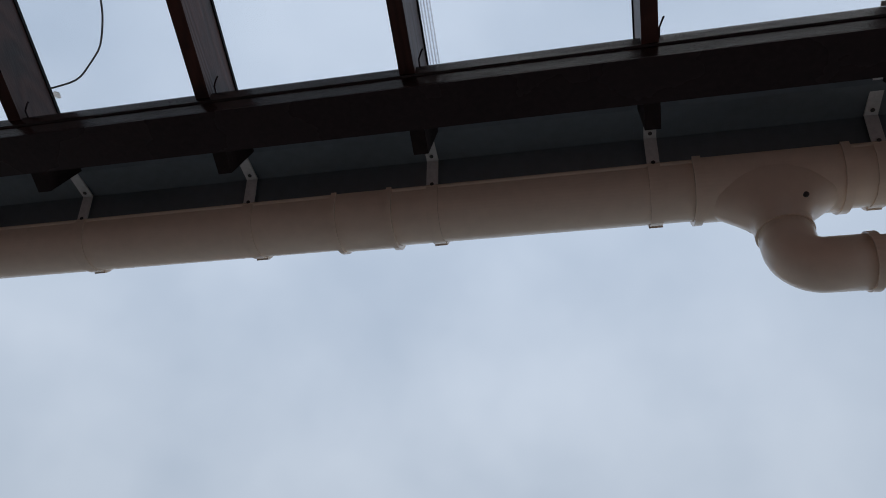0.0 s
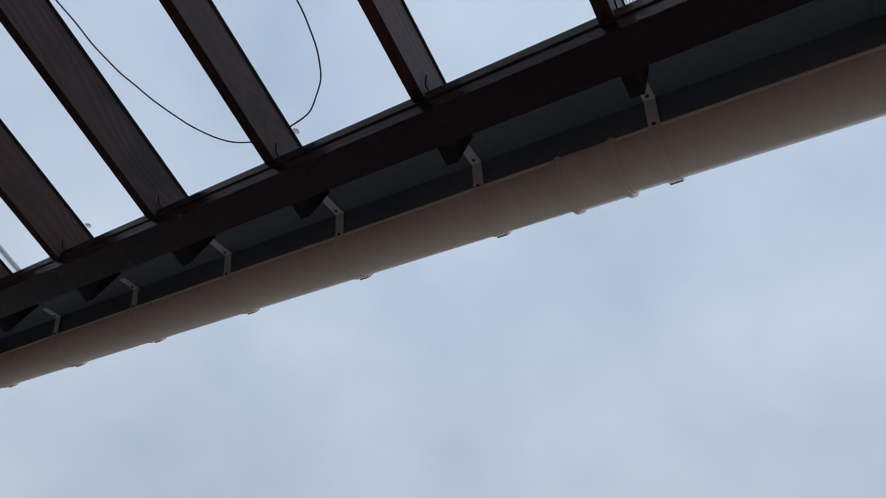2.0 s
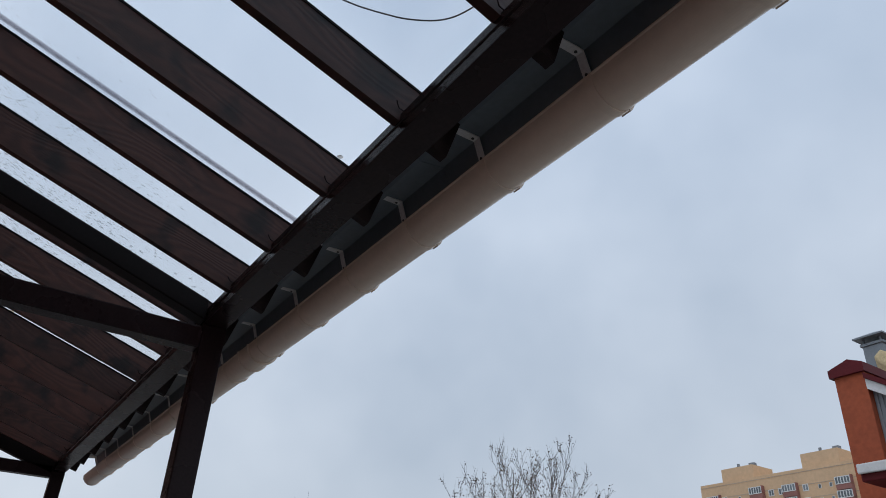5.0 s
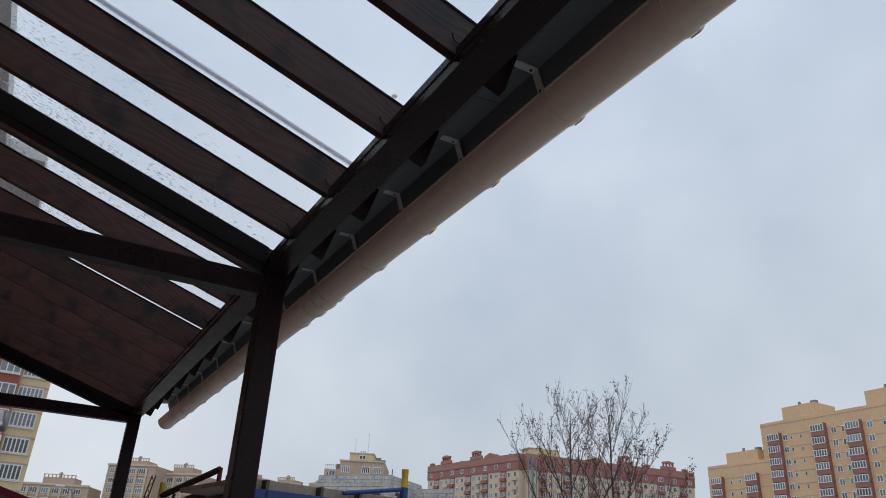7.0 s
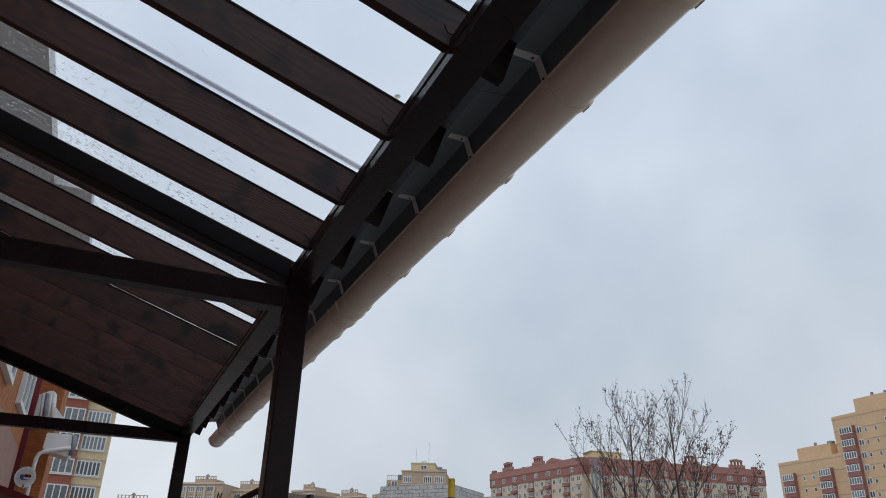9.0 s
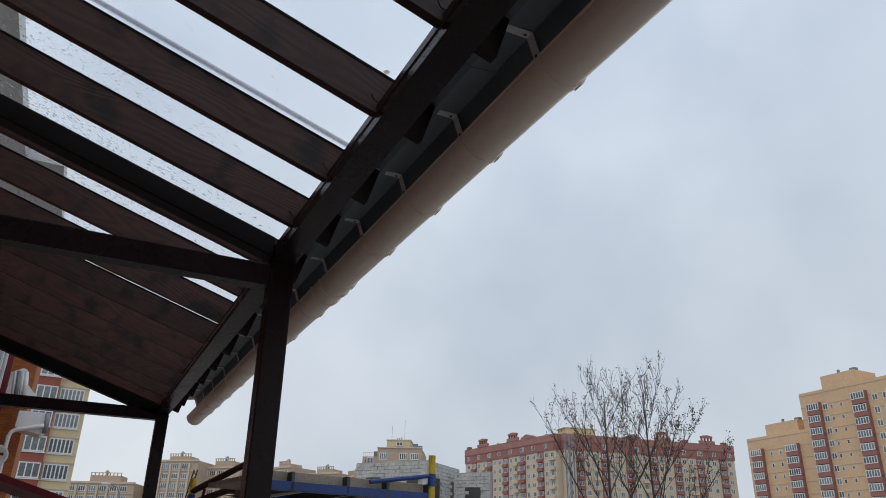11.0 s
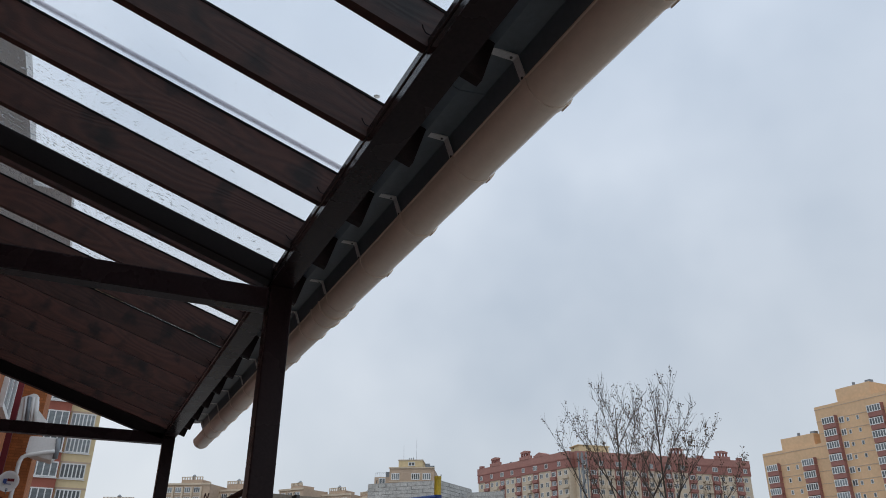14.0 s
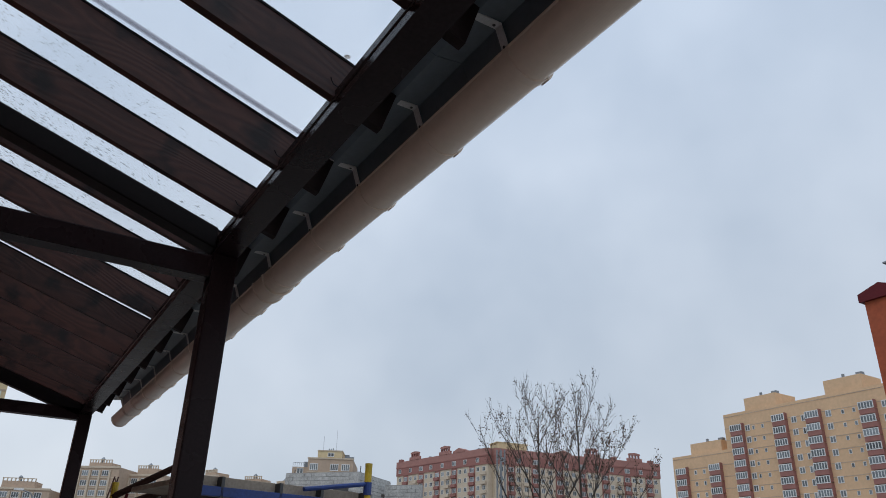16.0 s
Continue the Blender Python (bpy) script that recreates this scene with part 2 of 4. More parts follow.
add_bricks(BRICK_WALL)
RED_PAINT = material("facade_terracotta", (0.32, 0.10, 0.068), 0.85, 0, 0.18, 1.2, 14, 0.2)
DARK_RED = material("dark_red_sheet_metal", (0.115, 0.012, 0.016), 0.55, 0.0, 0.15, 2, 30, 0.03, spec=0.2)
WHITE = material("white_paint", (0.72, 0.72, 0.71), 0.5, 0, 0.08, 3, 30, 0.03)
GREY_METAL = material("grey_sheet_metal", (0.22, 0.24, 0.26), 0.45, 0.3, 0.12, 2, 30, 0.05)
GREY_PVC = material("light_grey_cladding", (0.72, 0.72, 0.71), 0.5, 0, 0.07, 2, 20, 0.03)
GREY_SIDING = material("grey_siding", (0.25, 0.265, 0.285), 0.5, 0.1, 0.14, 2, 20, 0.1, stretch=(1, 1, 0.15))
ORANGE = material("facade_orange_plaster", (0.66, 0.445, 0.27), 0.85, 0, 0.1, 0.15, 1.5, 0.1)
FACADE_RED = material("facade_dark_red", (0.31, 0.14, 0.118), 0.85, 0, 0.12, 0.3, 2, 0.1)
CREAM = material("facade_cream", (0.58, 0.485, 0.37), 0.85, 0, 0.1, 0.2, 1.5, 0.1)
YELLOW_FACADE = material("facade_pale_yellow", (0.66, 0.53, 0.32), 0.85, 0, 0.1, 0.3, 2, 0.1)
PEACH = material("facade_peach", (0.49, 0.37, 0.275), 0.85, 0, 0.12, 0.2, 1.5, 0.1)
BLOCK = material("aerated_block", (0.46, 0.455, 0.435), 0.9, 0, 0.35, 1.5, 12, 0.3, random_tint=0.12)
MORTAR = material("grey_mortar", (0.36, 0.355, 0.34), 0.95, 0, 0.2, 2, 20, 0.3)
GLASS_DARK = material("window_glass", (0.15, 0.17, 0.18), 0.12, 0, 0.4, 0.4, 3, 0.0, spec=0.6, random_tint=0.6)
PLAIN_WALL = material("beige_brown_plaster", (0.36, 0.21, 0.165), 0.9, 0, 0.15, 2, 20, 0.2)
FACADE_PINK = material("facade_faded_red", (0.36, 0.178, 0.15), 0.85, 0, 0.12, 0.3, 2, 0.1)
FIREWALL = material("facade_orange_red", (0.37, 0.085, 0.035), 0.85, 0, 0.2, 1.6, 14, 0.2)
YELLOW = material("yellow_scaffold_paint", (0.55, 0.38, 0.03), 0.5, 0, 0.25, 8, 60, 0.1)
BLUE = material("blue_scaffold_paint", (0.02, 0.05, 0.2), 0.5, 0, 0.25, 6, 60, 0.1)
RUST = material("dark_rusty_paint", (0.055, 0.026, 0.02), 0.7, 0, 0.35, 12, 80, 0.2, spec=0.2)
SHEETING = material("weathered_grey_sheeting", (0.42, 0.42, 0.41), 0.7, 0.1, 0.3, 9, 60, 0.3, random_tint=0.25)
BOARD = material("weathered_board", (0.33, 0.275, 0.21), 0.85, 0, 0.25, 5, 60, 0.2)
BARK = material("bark", (0.06, 0.048, 0.04), 0.9, 0, 0.25, 8, 50, 0.3)
LEAF = material("withered_leaf", (0.09, 0.055, 0.03), 0.8, 0, 0.3, 10, 40, 0.0)
FOAM = material("yellowed_foam", (0.6, 0.48, 0.28), 0.9, 0, 0.2, 20, 60, 0.4)


# ---- building helpers ----
def part(name, bm, mat, parent=None, label="", smooth=False):
    me = bpy.data.meshes.new(name)
    bmesh.ops.recalc_face_normals(bm, faces=bm.faces)
    bm.to_mesh(me)
    bm.free()
    if smooth:
        for p in me.polygons:
            p.use_smooth = True
    me.materials.append(mat)
    ob = new(name, me)
    ob.parent = parent
    if label:
        tagged(ob, label)
    return ob


def empty(name, m=None):
    ob = new(name)
    ob.empty_display_size = 0.1
    if m is not None:
        ob.matrix_basis = m
    return ob


def add_box(bm, x0, x1, y0, y1, z0, z1, bevel=0.0, m=None):
    v = [bm.verts.new((x, y, z)) for x in (x0, x1) for y in (y0, y1) for z in (z0, z1)]
    f = [bm.faces.new([v[i] for i in q]) for q in ((0, 1, 3, 2), (4, 6, 7, 5), (0, 4, 5, 1), (2, 3, 7, 6), (0, 2, 6, 4), (1, 5, 7, 3))]
    if bevel:
        edges = list({e for q in f for e in q.edges})
        got = bmesh.ops.bevel(bm, geom=edges, offset=bevel, segments=2, affect="EDGES", profile=0.6)
        v = list({w for q in got["faces"] for w in q.verts} | {w for w in v if w.is_valid})
    if m is not None:
        bmesh.ops.transform(bm, matrix=m, verts=v)


def box(x0, x1, y0, y1, z0, z1, bevel=0.0):
    bm = bmesh.new()
    add_box(bm, x0, x1, y0, y1, z0, z1, bevel)
    return bm


def add_sweep(bm, ring, frames):
    """Sweep a closed ring of (a, b) points through frames of (origin, axis_a, axis_b)."""
    rows = [[bm.verts.new(o + a * u + b * v) for u, v in ring] for o, a, b in frames]
    n = len(ring)
    for r0, r1 in zip(rows, rows[1:]):
        for i in range(n):
            bm.faces.new((r0[i], r0[(i + 1) % n], r1[(i + 1) % n], r1[i]))
    bm.faces.new(rows[0][::-1])
    bm.faces.new(rows[-1])


def add_tube(bm, points, radii, n=12):
    points = [Vector(p) for p in points]
    if not hasattr(radii, "__len__"):
        radii = [radii] * len(points)
    frames = []
    side = None
    for i, p in enumerate(points):
        d = (points[min(i + 1, len(points) - 1)] - points[max(i - 1, 0)]).normalized()
        if side is None:
            side = d.orthogonal().normalized()
        side = (side - d * side.dot(d)).normalized()
        frames.append((p, side * radii[i], d.cross(side) * radii[i]))
    add_sweep(bm, [(math.cos(2 * math.pi * i / n), math.sin(2 * math.pi * i / n)) for i in range(n)], frames)


def extrude_x(bm, profile, x0, x1):
    """A closed (y, z) profile run along x."""
    add_sweep(bm, profile, [(Vector((x, 0, 0)), Vector((0, 1, 0)), Vector((0, 0, 1))) for x in (x0, x1)])


# ---- plan of the canopy ----
PITCH = 0.42
SLOPE = 0.33
BEAM_IN, BEAM_OUT, BEAM_Z0, BEAM_Z1 = 0.932, 1.018, 3.197, 3.275
RAFTER_H = 0.114
RAFTER_T = 0.029
# how far single boards lie beside their mark, and how much shallower they are
ASIDE = {0: -0.028, 1: -0.003, 2: 0.006, 3: 0.002, 4: 0.003, 6: -0.019, 7: -0.004}
SHALLOW = {2: 0.010, 3: 0.017}
NOTCH = 0.028
SHIFT = {-1: 0.03, 0: 0.035, 8: -0.03, 9: -0.06, 10: -0.12, 11: -0.15, 12: -0.16, 13: -0.18, 14: -0.2, 15: -0.18, 16: -0.08}
WALL_Y = -1.6
FLOOR_Z = 0.35
POST_X, FAR_X = -2.88, -6.6
GY, GZ, GR = 1.289, 3.272, 0.0685


def hook_x(k):
    return -0.083 - PITCH * (k - 1) + SHIFT.get(k, 0.0)


def under(y):
    """Height of the rafters' underside."""
    return BEAM_Z1 + SLOPE * (BEAM_IN - y)


def over(y):
    return under(y) + RAFTER_H


# ---- ground, terrace and house wall ----
bm = bmesh.new()
bmesh.ops.create_grid(bm, x_segments=8, y_segments=8, size=2600)
tagged(part("ground", bm, GROUND), "bare wet brown earth reaching to the horizon", "ground", kind="structure")
tagged(part("terrace_floor", box(-7.2, 4.2, WALL_Y, 1.5, 0.0, FLOOR_Z, 0.01), PAVING), "grey paved terrace slab under the canopy", "floor", kind="structure")
tagged(part("wall_house", box(-22.4, 6.0, WALL_Y - 0.3, WALL_Y, 0.0, 5.2), PLAIN_WALL), "plain beige brown house wall behind the canopy", "wall", kind="structure")


EAVE_Z = 6.6
tagged(part("eaves_house", box(-13.0, 6.0, WALL_Y - 3.0, -0.83, EAVE_Z, EAVE_Z + 0.22), GREY_PVC), "grey boarded eaves of the house above the canopy", "eaves", kind="structure")
tagged(part("eaves_step", box(-13.0, -9.38, -0.828, -0.4, EAVE_Z + 0.004, EAVE_Z + 0.2), GREY_PVC), "wider grey boarded eaves further along the house", "eaves", kind="structure")
tagged(part("wall_upper", box(-22.4, -13.0, WALL_Y - 0.3, WALL_Y - 0.003, 5.2, EAVE_Z), BRICK_WALL), "orange brick upper wall of the house", "wall", kind="structure")


# unseen stretch of wall, its light grey added to bounce neutral light onto the eaves
tagged(part("wall_upper", box(-12.996, 6.0, WALL_Y - 0.3, WALL_Y - 0.003, 5.2, EAVE_Z), GREY_PVC), "unseen upper wall, light grey to brighten the eaves underside", "wall", kind="structure")


# ---- canopy ----
def rafter_x(k):
    """The two side faces of a rafter."""
    x = hook_x(k) + 0.007 + ASIDE.get(k, 0.0)
    return x, x + RAFTER_T


def rafter(k):
    x0, x1 = rafter_x(k)
    notch = NOTCH - SHALLOW.get(k, 0.0)
    c = SLOPE / math.sqrt(1 + SLOPE * SLOPE) * (RAFTER_H + notch) * 0.9
    y_end = 1.118
    y_cut = 1.0
    prof = [(WALL_Y, under(WALL_Y) - notch), (WALL_Y, over(WALL_Y)), (y_cut, over(y_cut)), (y_end, over(y_end)), (y_end - c, under(y_end - c) - notch), (y_cut, under(y_cut) - notch)]
    bm = bmesh.new()
    rows = [[bm.verts.new((xx, y, z)) for y, z in prof] for xx in (0.0, RAFTER_T)]
    for i in range(6):
        bm.faces.new((rows[0][i], rows[1][i], rows[1][(i + 1) % 6], rows[0][(i + 1) % 6]))
    for r in rows:
        bm.faces.new((r[0], r[1], r[2], r[5]))
        bm.faces.new((r[2], r[3], r[4], r[5]))
    sharp = [e for e in bm.edges if len(e.link_faces) == 2 and e.calc_face_angle(0.0) > 0.3]
    bmesh.ops.bevel(bm, geom=sharp, offset=0.003, segments=1, affect="EDGES")
    ob = part("rafter", bm, WOOD)
    # the cut ends outside the beam get a darker colour for the shade under the flashing
    ob.data.materials.append(END_SHADE)
    for p in ob.data.polygons:
        if p.center.y > y_cut:
            p.material_index = 1
    ob.location.x = x0
    bm = bmesh.new()
    extrude_x(bm, [(WALL_Y, over(WALL_Y) - 0.007), (WALL_Y, over(WALL_Y) + 0.0015), (1.02, over(1.02) + 0.0015), (1.02, over(1.02) - 0.007)], -0.0025, RAFTER_T + 0.0025)
    part("seal_strip", bm, RUBBER, ob, "black rubber seal strip")
    return tagged(ob, "dark brown stained pine rafter with knots, resting on the beam", "rafter", "rafters of the canopy")


for k in range(-5, 17):
    rafter(k)

beam = empty("eaves_beam")
part("tube", box(FAR_X - 0.04, 4.0, BEAM_IN, BEAM_OUT, BEAM_Z0 + 0.003, BEAM_Z1, 0.006), STEEL_GLOSS, beam)
part("bottom_plate", box(FAR_X - 0.04, 4.0, BEAM_IN - 0.004, BEAM_OUT + 0.002, BEAM_Z0, BEAM_Z0 + 0.003), STEEL, beam)
bm = bmesh.new()
extrude_x(bm, [(BEAM_IN + 0.001, BEAM_Z0 + 0.040), (BEAM_IN - 0.0035, BEAM_Z0 + 0.043), (BEAM_IN - 0.0035, BEAM_Z0 + 0.046), (BEAM_IN + 0.001, BEAM_Z0 + 0.049)], FAR_X - 0.03, 3.98)
part("weld_ridge", bm, STEEL_GLOSS, beam)
tagged(beam, "dark brown painted square steel beam along the eaves", "beam")


def post(x, lift=0.0, deeper=0.0):
    ob = part("post", box(-0.045, 0.045, BEAM_IN - 0.004, BEAM_OUT + 0.005, FLOOR_Z, BEAM_Z0, 0.006), STEEL)
    ob.location.x = x
    tagged(ob, "dark brown painted square steel post under the beam", "post", "posts of the canopy")
    bm = box(-0.04, 0.04, WALL_Y, BEAM_IN - 0.004, 3.095 + lift, 3.185 + lift, 0.006)
    tie = part("tie_beam", bm, STEEL)
    tie.location.x = x
    tagged(tie, "dark brown steel tie beam from the post to the house wall", "tie beam", "tie beams of the canopy")
    bm = bmesh.new()
    pr = [(WALL_Y, under(WALL_Y) - 0.06 - deeper), (WALL_Y, under(WALL_Y) + 0.03), (BEAM_IN, under(BEAM_IN) + 0.03), (BEAM_IN, under(BEAM_IN) - 0.06 - deeper)]
    extrude_x(bm, pr, -0.04, 0.04)
    bmesh.ops.bevel(bm, geom=list(bm.edges), offset=0.005, segments=1, affect="EDGES")
    sr = part("steel_rafter", bm, MATTE)
    sr.location.x = x
    tagged(sr, "black painted sloping steel tube rafter above the tie beam", "steel rafter", "steel rafters of the canopy")


post(POST_X)
post(FAR_X, 0.055, 0.04)
post(3.4)

# clear roof sheets and the joining profiles between them
SHEETS = [(hook_x(16) - 0.1, hook_x(11) + 0.02), (hook_x(11) + 0.03, hook_x(6) + 0.02), (hook_x(6) + 0.03, hook_x(1) + 0.02), (hook_x(1) + 0.03, 4.0)]
for x0, x1 in SHEETS:
    bm = bmesh.new()
    pr = [(WALL_Y, over(WALL_Y) + 0.002), (WALL_Y, over(WALL_Y) + 0.008), (1.03, over(1.03) + 0.008), (1.03, over(1.03) + 0.002)]
    extrude_x(bm, pr, x0, x1)
    ob = part("roof_sheet", bm, CLEAR)
    ob.visible_shadow = False
    tagged(ob, "clear polycarbonate roof sheet wet with rain", "roof sheet", "roof sheets of the canopy")
for k in (11, 6, 1):
    bm = bmesh.new()
    pr = [(WALL_Y, over(WALL_Y) + 0.011), (WALL_Y, over(WALL_Y) + 0.02), (1.0, over(1.0) + 0.02), (1.0, over(1.0) + 0.011)]
    x = rafter_x(k)[1] + 0.002
    low = [(y, z - 0.004 * (1 + (q in (1, 2)))) for q, (y, z) in enumerate(pr)]
    extrude_x(bm, low, x, x + 0.02)
    ob = tagged(part("joining_profile", bm, PROFILE), "clear plastic joining profile between two roof sheets", "profile", "joining profiles of the roof")
    for e in (0.0005, 0.0065, 0.0125, 0.0185):
        bm = bmesh.new()
        extrude_x(bm, [(y, z + 0.003) for y, z in pr], x + e, x + e + 0.0011)
        part("rib", bm, RIB, ob, "clear plastic rib")

# eaves flashing over the rafter ends, in overlapping lengths
flashing = empty("eaves_flashing")
tagged(flashing, "graphite grey sheet-metal drip flashing over the rafter ends", "flashing")
F = 0.0065
FLASH_ENDS = (hook_x(16) - 0.1, -5.28, -3.3, -1.52, 0.345, 2.3, 4.0)
for n, (x0, x1) in enumerate(zip(FLASH_ENDS, FLASH_ENDS[1:])):
    lap = 0.0022 * (n % 2)
    pr = [(1.035, over(1.035) + F), (1.125, over(1.125) + F), (1.206, 3.342), (1.24, 3.262), (1.242, 3.264), (1.208, 3.345), (1.126, over(1.125) + F + 0.002), (1.035, over(1.035) + F + 0.002)]
    bm = bmesh.new()
    extrude_x(bm, [(y, z + lap) for y, z in pr], x0 - (0.03 if lap else 0.0), x1 + (0.03 if lap else 0.0))
    part("sheet", bm, FLASHING, flashing)

# ---- gutter ----
GX0, GX1 = -6.98, 4.2
gutter = empty("gutter")
tagged(gutter, "half-round beige plastic gutter hung from straps along the eaves", "gutter")


def half_ring(r_out, r_in, a0=180, a1=360, n=28, lip=True):
    """A half-round shell profile about the gutter's axis, with a rolled front lip."""
    pts = [(GY + r_out * math.cos(radians(a0 + (a1 - a0) * i / n)), GZ + r_out * math.sin(radians(a0 + (a1 - a0) * i / n))) for i in range(n + 1)]
    inner = [(GY + r_in * math.cos(radians(a0 + (a1 - a0) * i / n)), GZ + r_in * math.sin(radians(a0 + (a1 - a0) * i / n))) for i in range(n, -1, -1)]
    mid = []
    if lip:
        c = (GY + r_in - 0.004, GZ + 0.006)
        mid = [(c[0] + 0.008 * math.cos(radians(a)), c[1] + 0.008 * math.sin(radians(a))) for a in range(0, 181, 30)]
    return pts + mid + inner


JOINTS = (-0.234, -3.2, 3.1)
bm = bmesh.new()
extrude_x(bm, half_ring(GR, GR - 0.0025), GX0, GX1)
for q in (GY - GR,):
    extrude_x(bm, [(q + 0.0045 * math.cos(radians(a)), GZ + 0.001 + 0.0045 * math.sin(radians(a))) for a in range(0, 360, 45)], GX0, GX1)
part("trough", bm, GUTTER, gutter, smooth=False)
bm = bmesh.new()
pr = half_ring(GR + 0.003, 0.001, lip=False)
extrude_x(bm, pr, GX0 - 0.004, GX0 + 0.02)
part("end_cap", bm, GUTTER, gutter, "rounded beige end cap")
for j in JOINTS:
    bm = bmesh.new()
    extrude_x(bm, half_ring(GR + 0.0045, GR + 0.0005, 178, 362), j - 0.066, j + 0.066)
    for e in (-0.068, 0.056):
        extrude_x(bm, half_ring(GR + 0.0095, GR + 0.001, 178, 362), j + e, j + e + 0.011)
    part("joint_sleeve", bm, GUTTER, gutter, "beige union sleeve with raised rims")


def strap(k):
    x = hook_x(k) + 0.004
    th = empty("gutter_bracket", Matrix.Translation((x, 0, 0)))
    tagged(th, "galvanised strap on the rafter end holding a beige gutter clip", "bracket", "brackets of the gutter")
    line = [(0.98, over(0.98) + 0.0005), (1.1, over(1.1) + 0.0005), (1.198, 3.334), (1.222, 3.262), (1.224, 3.25)]
    bm = bmesh.new()
    t = 0.0035
    low = line
    high = [(y + t * 0.3, z + t) for y, z in line[:3]] + [(y + t, z + t * 0.3) for y, z in line[3:]]
    extrude_x(bm, low + high[::-1], -0.0125, 0.0125)
    arm = part("strap", bm, STRAP, th, "grey galvanised steel strap bent over the gutter's back")
    for y, z, ny, nz in ((1.185, 3.3335, 0.0, -1.0), (1.217, 3.277, -0.95, -0.3)):
        bm = bmesh.new()
        nrm = Vector((0, ny, nz)).normalized()
        add_tube(bm, [Vector((0, y, z)) + nrm * 0.0005, Vector((0, y, z)) + nrm * 0.0025], 0.0042, 10)
        part("screw", bm, SCREW, arm, "dark round screw head")
    bm = bmesh.new()
    extrude_x(bm, half_ring(GR + 0.0035, GR + 0.0004, 176, 366, 26, False), -0.0125, 0.0125)
    extrude_x(bm, half_ring(GR + 0.007, GR + 0.0006, 318, 368, 8, False), -0.014, 0.014)
    part("clip", bm, GUTTER, th, "beige clip round the gutter")


for k in range(-7, 17):
    strap(k)

# outlet tee, elbow and downpipe
TEE = 0.596
outlet = empty("gutter_outlet")
tagged(outlet, "beige gutter outlet tee with elbow and downpipe", "gutter outlet")
bm = bmesh.new()
extrude_x(bm, half_ring(GR + 0.005, GR + 0.0006, 176, 364), TEE - 0.14, TEE + 0.13)
for e in (-0.147, 0.125):
    extrude_x(bm, half_ring(GR + 0.010, GR + 0.001, 176, 364), TEE + e, TEE + e + 0.016)
part("tee_body", bm, GUTTER, outlet)
bm = bmesh.new()
rows = []
PR = 0.047
for z, rx, ry in ((GZ - 0.025, 0.14, 0.068), (GZ - 0.045, 0.136, 0.066), (GZ - 0.066, 0.124, 0.060), (GZ - 0.082, 0.100, 0.056), (GZ - 0.098, 0.078, 0.053), (GZ - 0.116, 0.059, 0.051), (GZ - 0.132, 0.051, 0.050), (GZ - 0.15, PR + 0.002, PR + 0.002), (GZ - 0.165, PR + 0.002, PR + 0.002)):
    rows.append([bm.verts.new((TEE + rx * math.cos(a * math.pi / 16), GY + ry * math.sin(a * math.pi / 16), z)) for a in range(32)])
for r0, r1 in zip(rows, rows[1:]):
    for i in range(32):
        bm.faces.new((r0[i], r0[(i + 1) % 32], r1[(i + 1) % 32], r1[i]))
part("funnel", bm, GUTTER, outlet, smooth=True)
bm = bmesh.new()
pts = [(TEE, GY, GZ - 0.14)]
R = 0.048
ED = 0.190
for a in range(0, 91, 9):
    pts.append((TEE + R - R * math.cos(radians(a)), GY, GZ - ED - R * math.sin(radians(a))))
pts.append((TEE + 0.13, GY, GZ - ED - R))
add_tube(bm, pts, PR + 0.003, 32)
elbow = part("elbow", bm, GUTTER, outlet, smooth=True)
bm = bmesh.new()
add_tube(bm, [(TEE, GY, GZ - 0.155), (TEE, GY, GZ - 0.14)], PR + 0.006, 32)
part("collar", bm, GUTTER, outlet)
bm = bmesh.new()
add_tube(bm, [(TEE + 0.115, GY, GZ - ED - R), (TEE + 0.13, GY, GZ - ED - R)], PR + 0.007, 32)
part("collar", bm, GUTTER, outlet)
bm = bmesh.new()
zz = GZ - ED - R
add_tube(bm, [(TEE + 0.12, GY, zz), (3.36, GY, zz - 0.02), (3.46, GY, zz - 0.05), (3.5, GY, zz - 0.14), (3.5, GY, 0.1)], PR, 32)
part("downpipe", bm, GUTTER, outlet)
bm = bmesh.new()
add_tube(bm, [(TEE + 0.04, GY - 0.052, GZ - 0.108), (TEE + 0.04, GY - 0.057, GZ - 0.11)], 0.005, 10)
part("screw", bm, SCREW, outlet, "small steel screw")


# ---- things on the roof and round the beam ----
def cable_line(pts, r):
    bm = bmesh.new()
    fine = []
    pts = [Vector(p) for p in pts]
    for i in range(len(pts) - 1):
        p0, p1, p2, p3 = pts[max(i - 1, 0)], pts[i], pts[i + 1], pts[min(i + 2, len(pts) - 1)]
        for j in range(6):
            t = j / 6
            fine.append(0.5 * (2 * p1 + (p2 - p0) * t + (2 * p0 - 5 * p1 + 4 * p2 - p3) * t * t + (3 * p1 - p0 - 3 * p2 + p3) * t ** 3))
    fine.append(pts[-1])
    fine = [p + Vector((noise.noise(p * 14), noise.noise(p * 14 + Vector((9, 0, 0))), 0)) * 0.005 for p in fine]
    add_tube(bm, fine, r, 8)
    return bm


def on_roof(x, y):
    return (x, y, over(y) + 0.014)


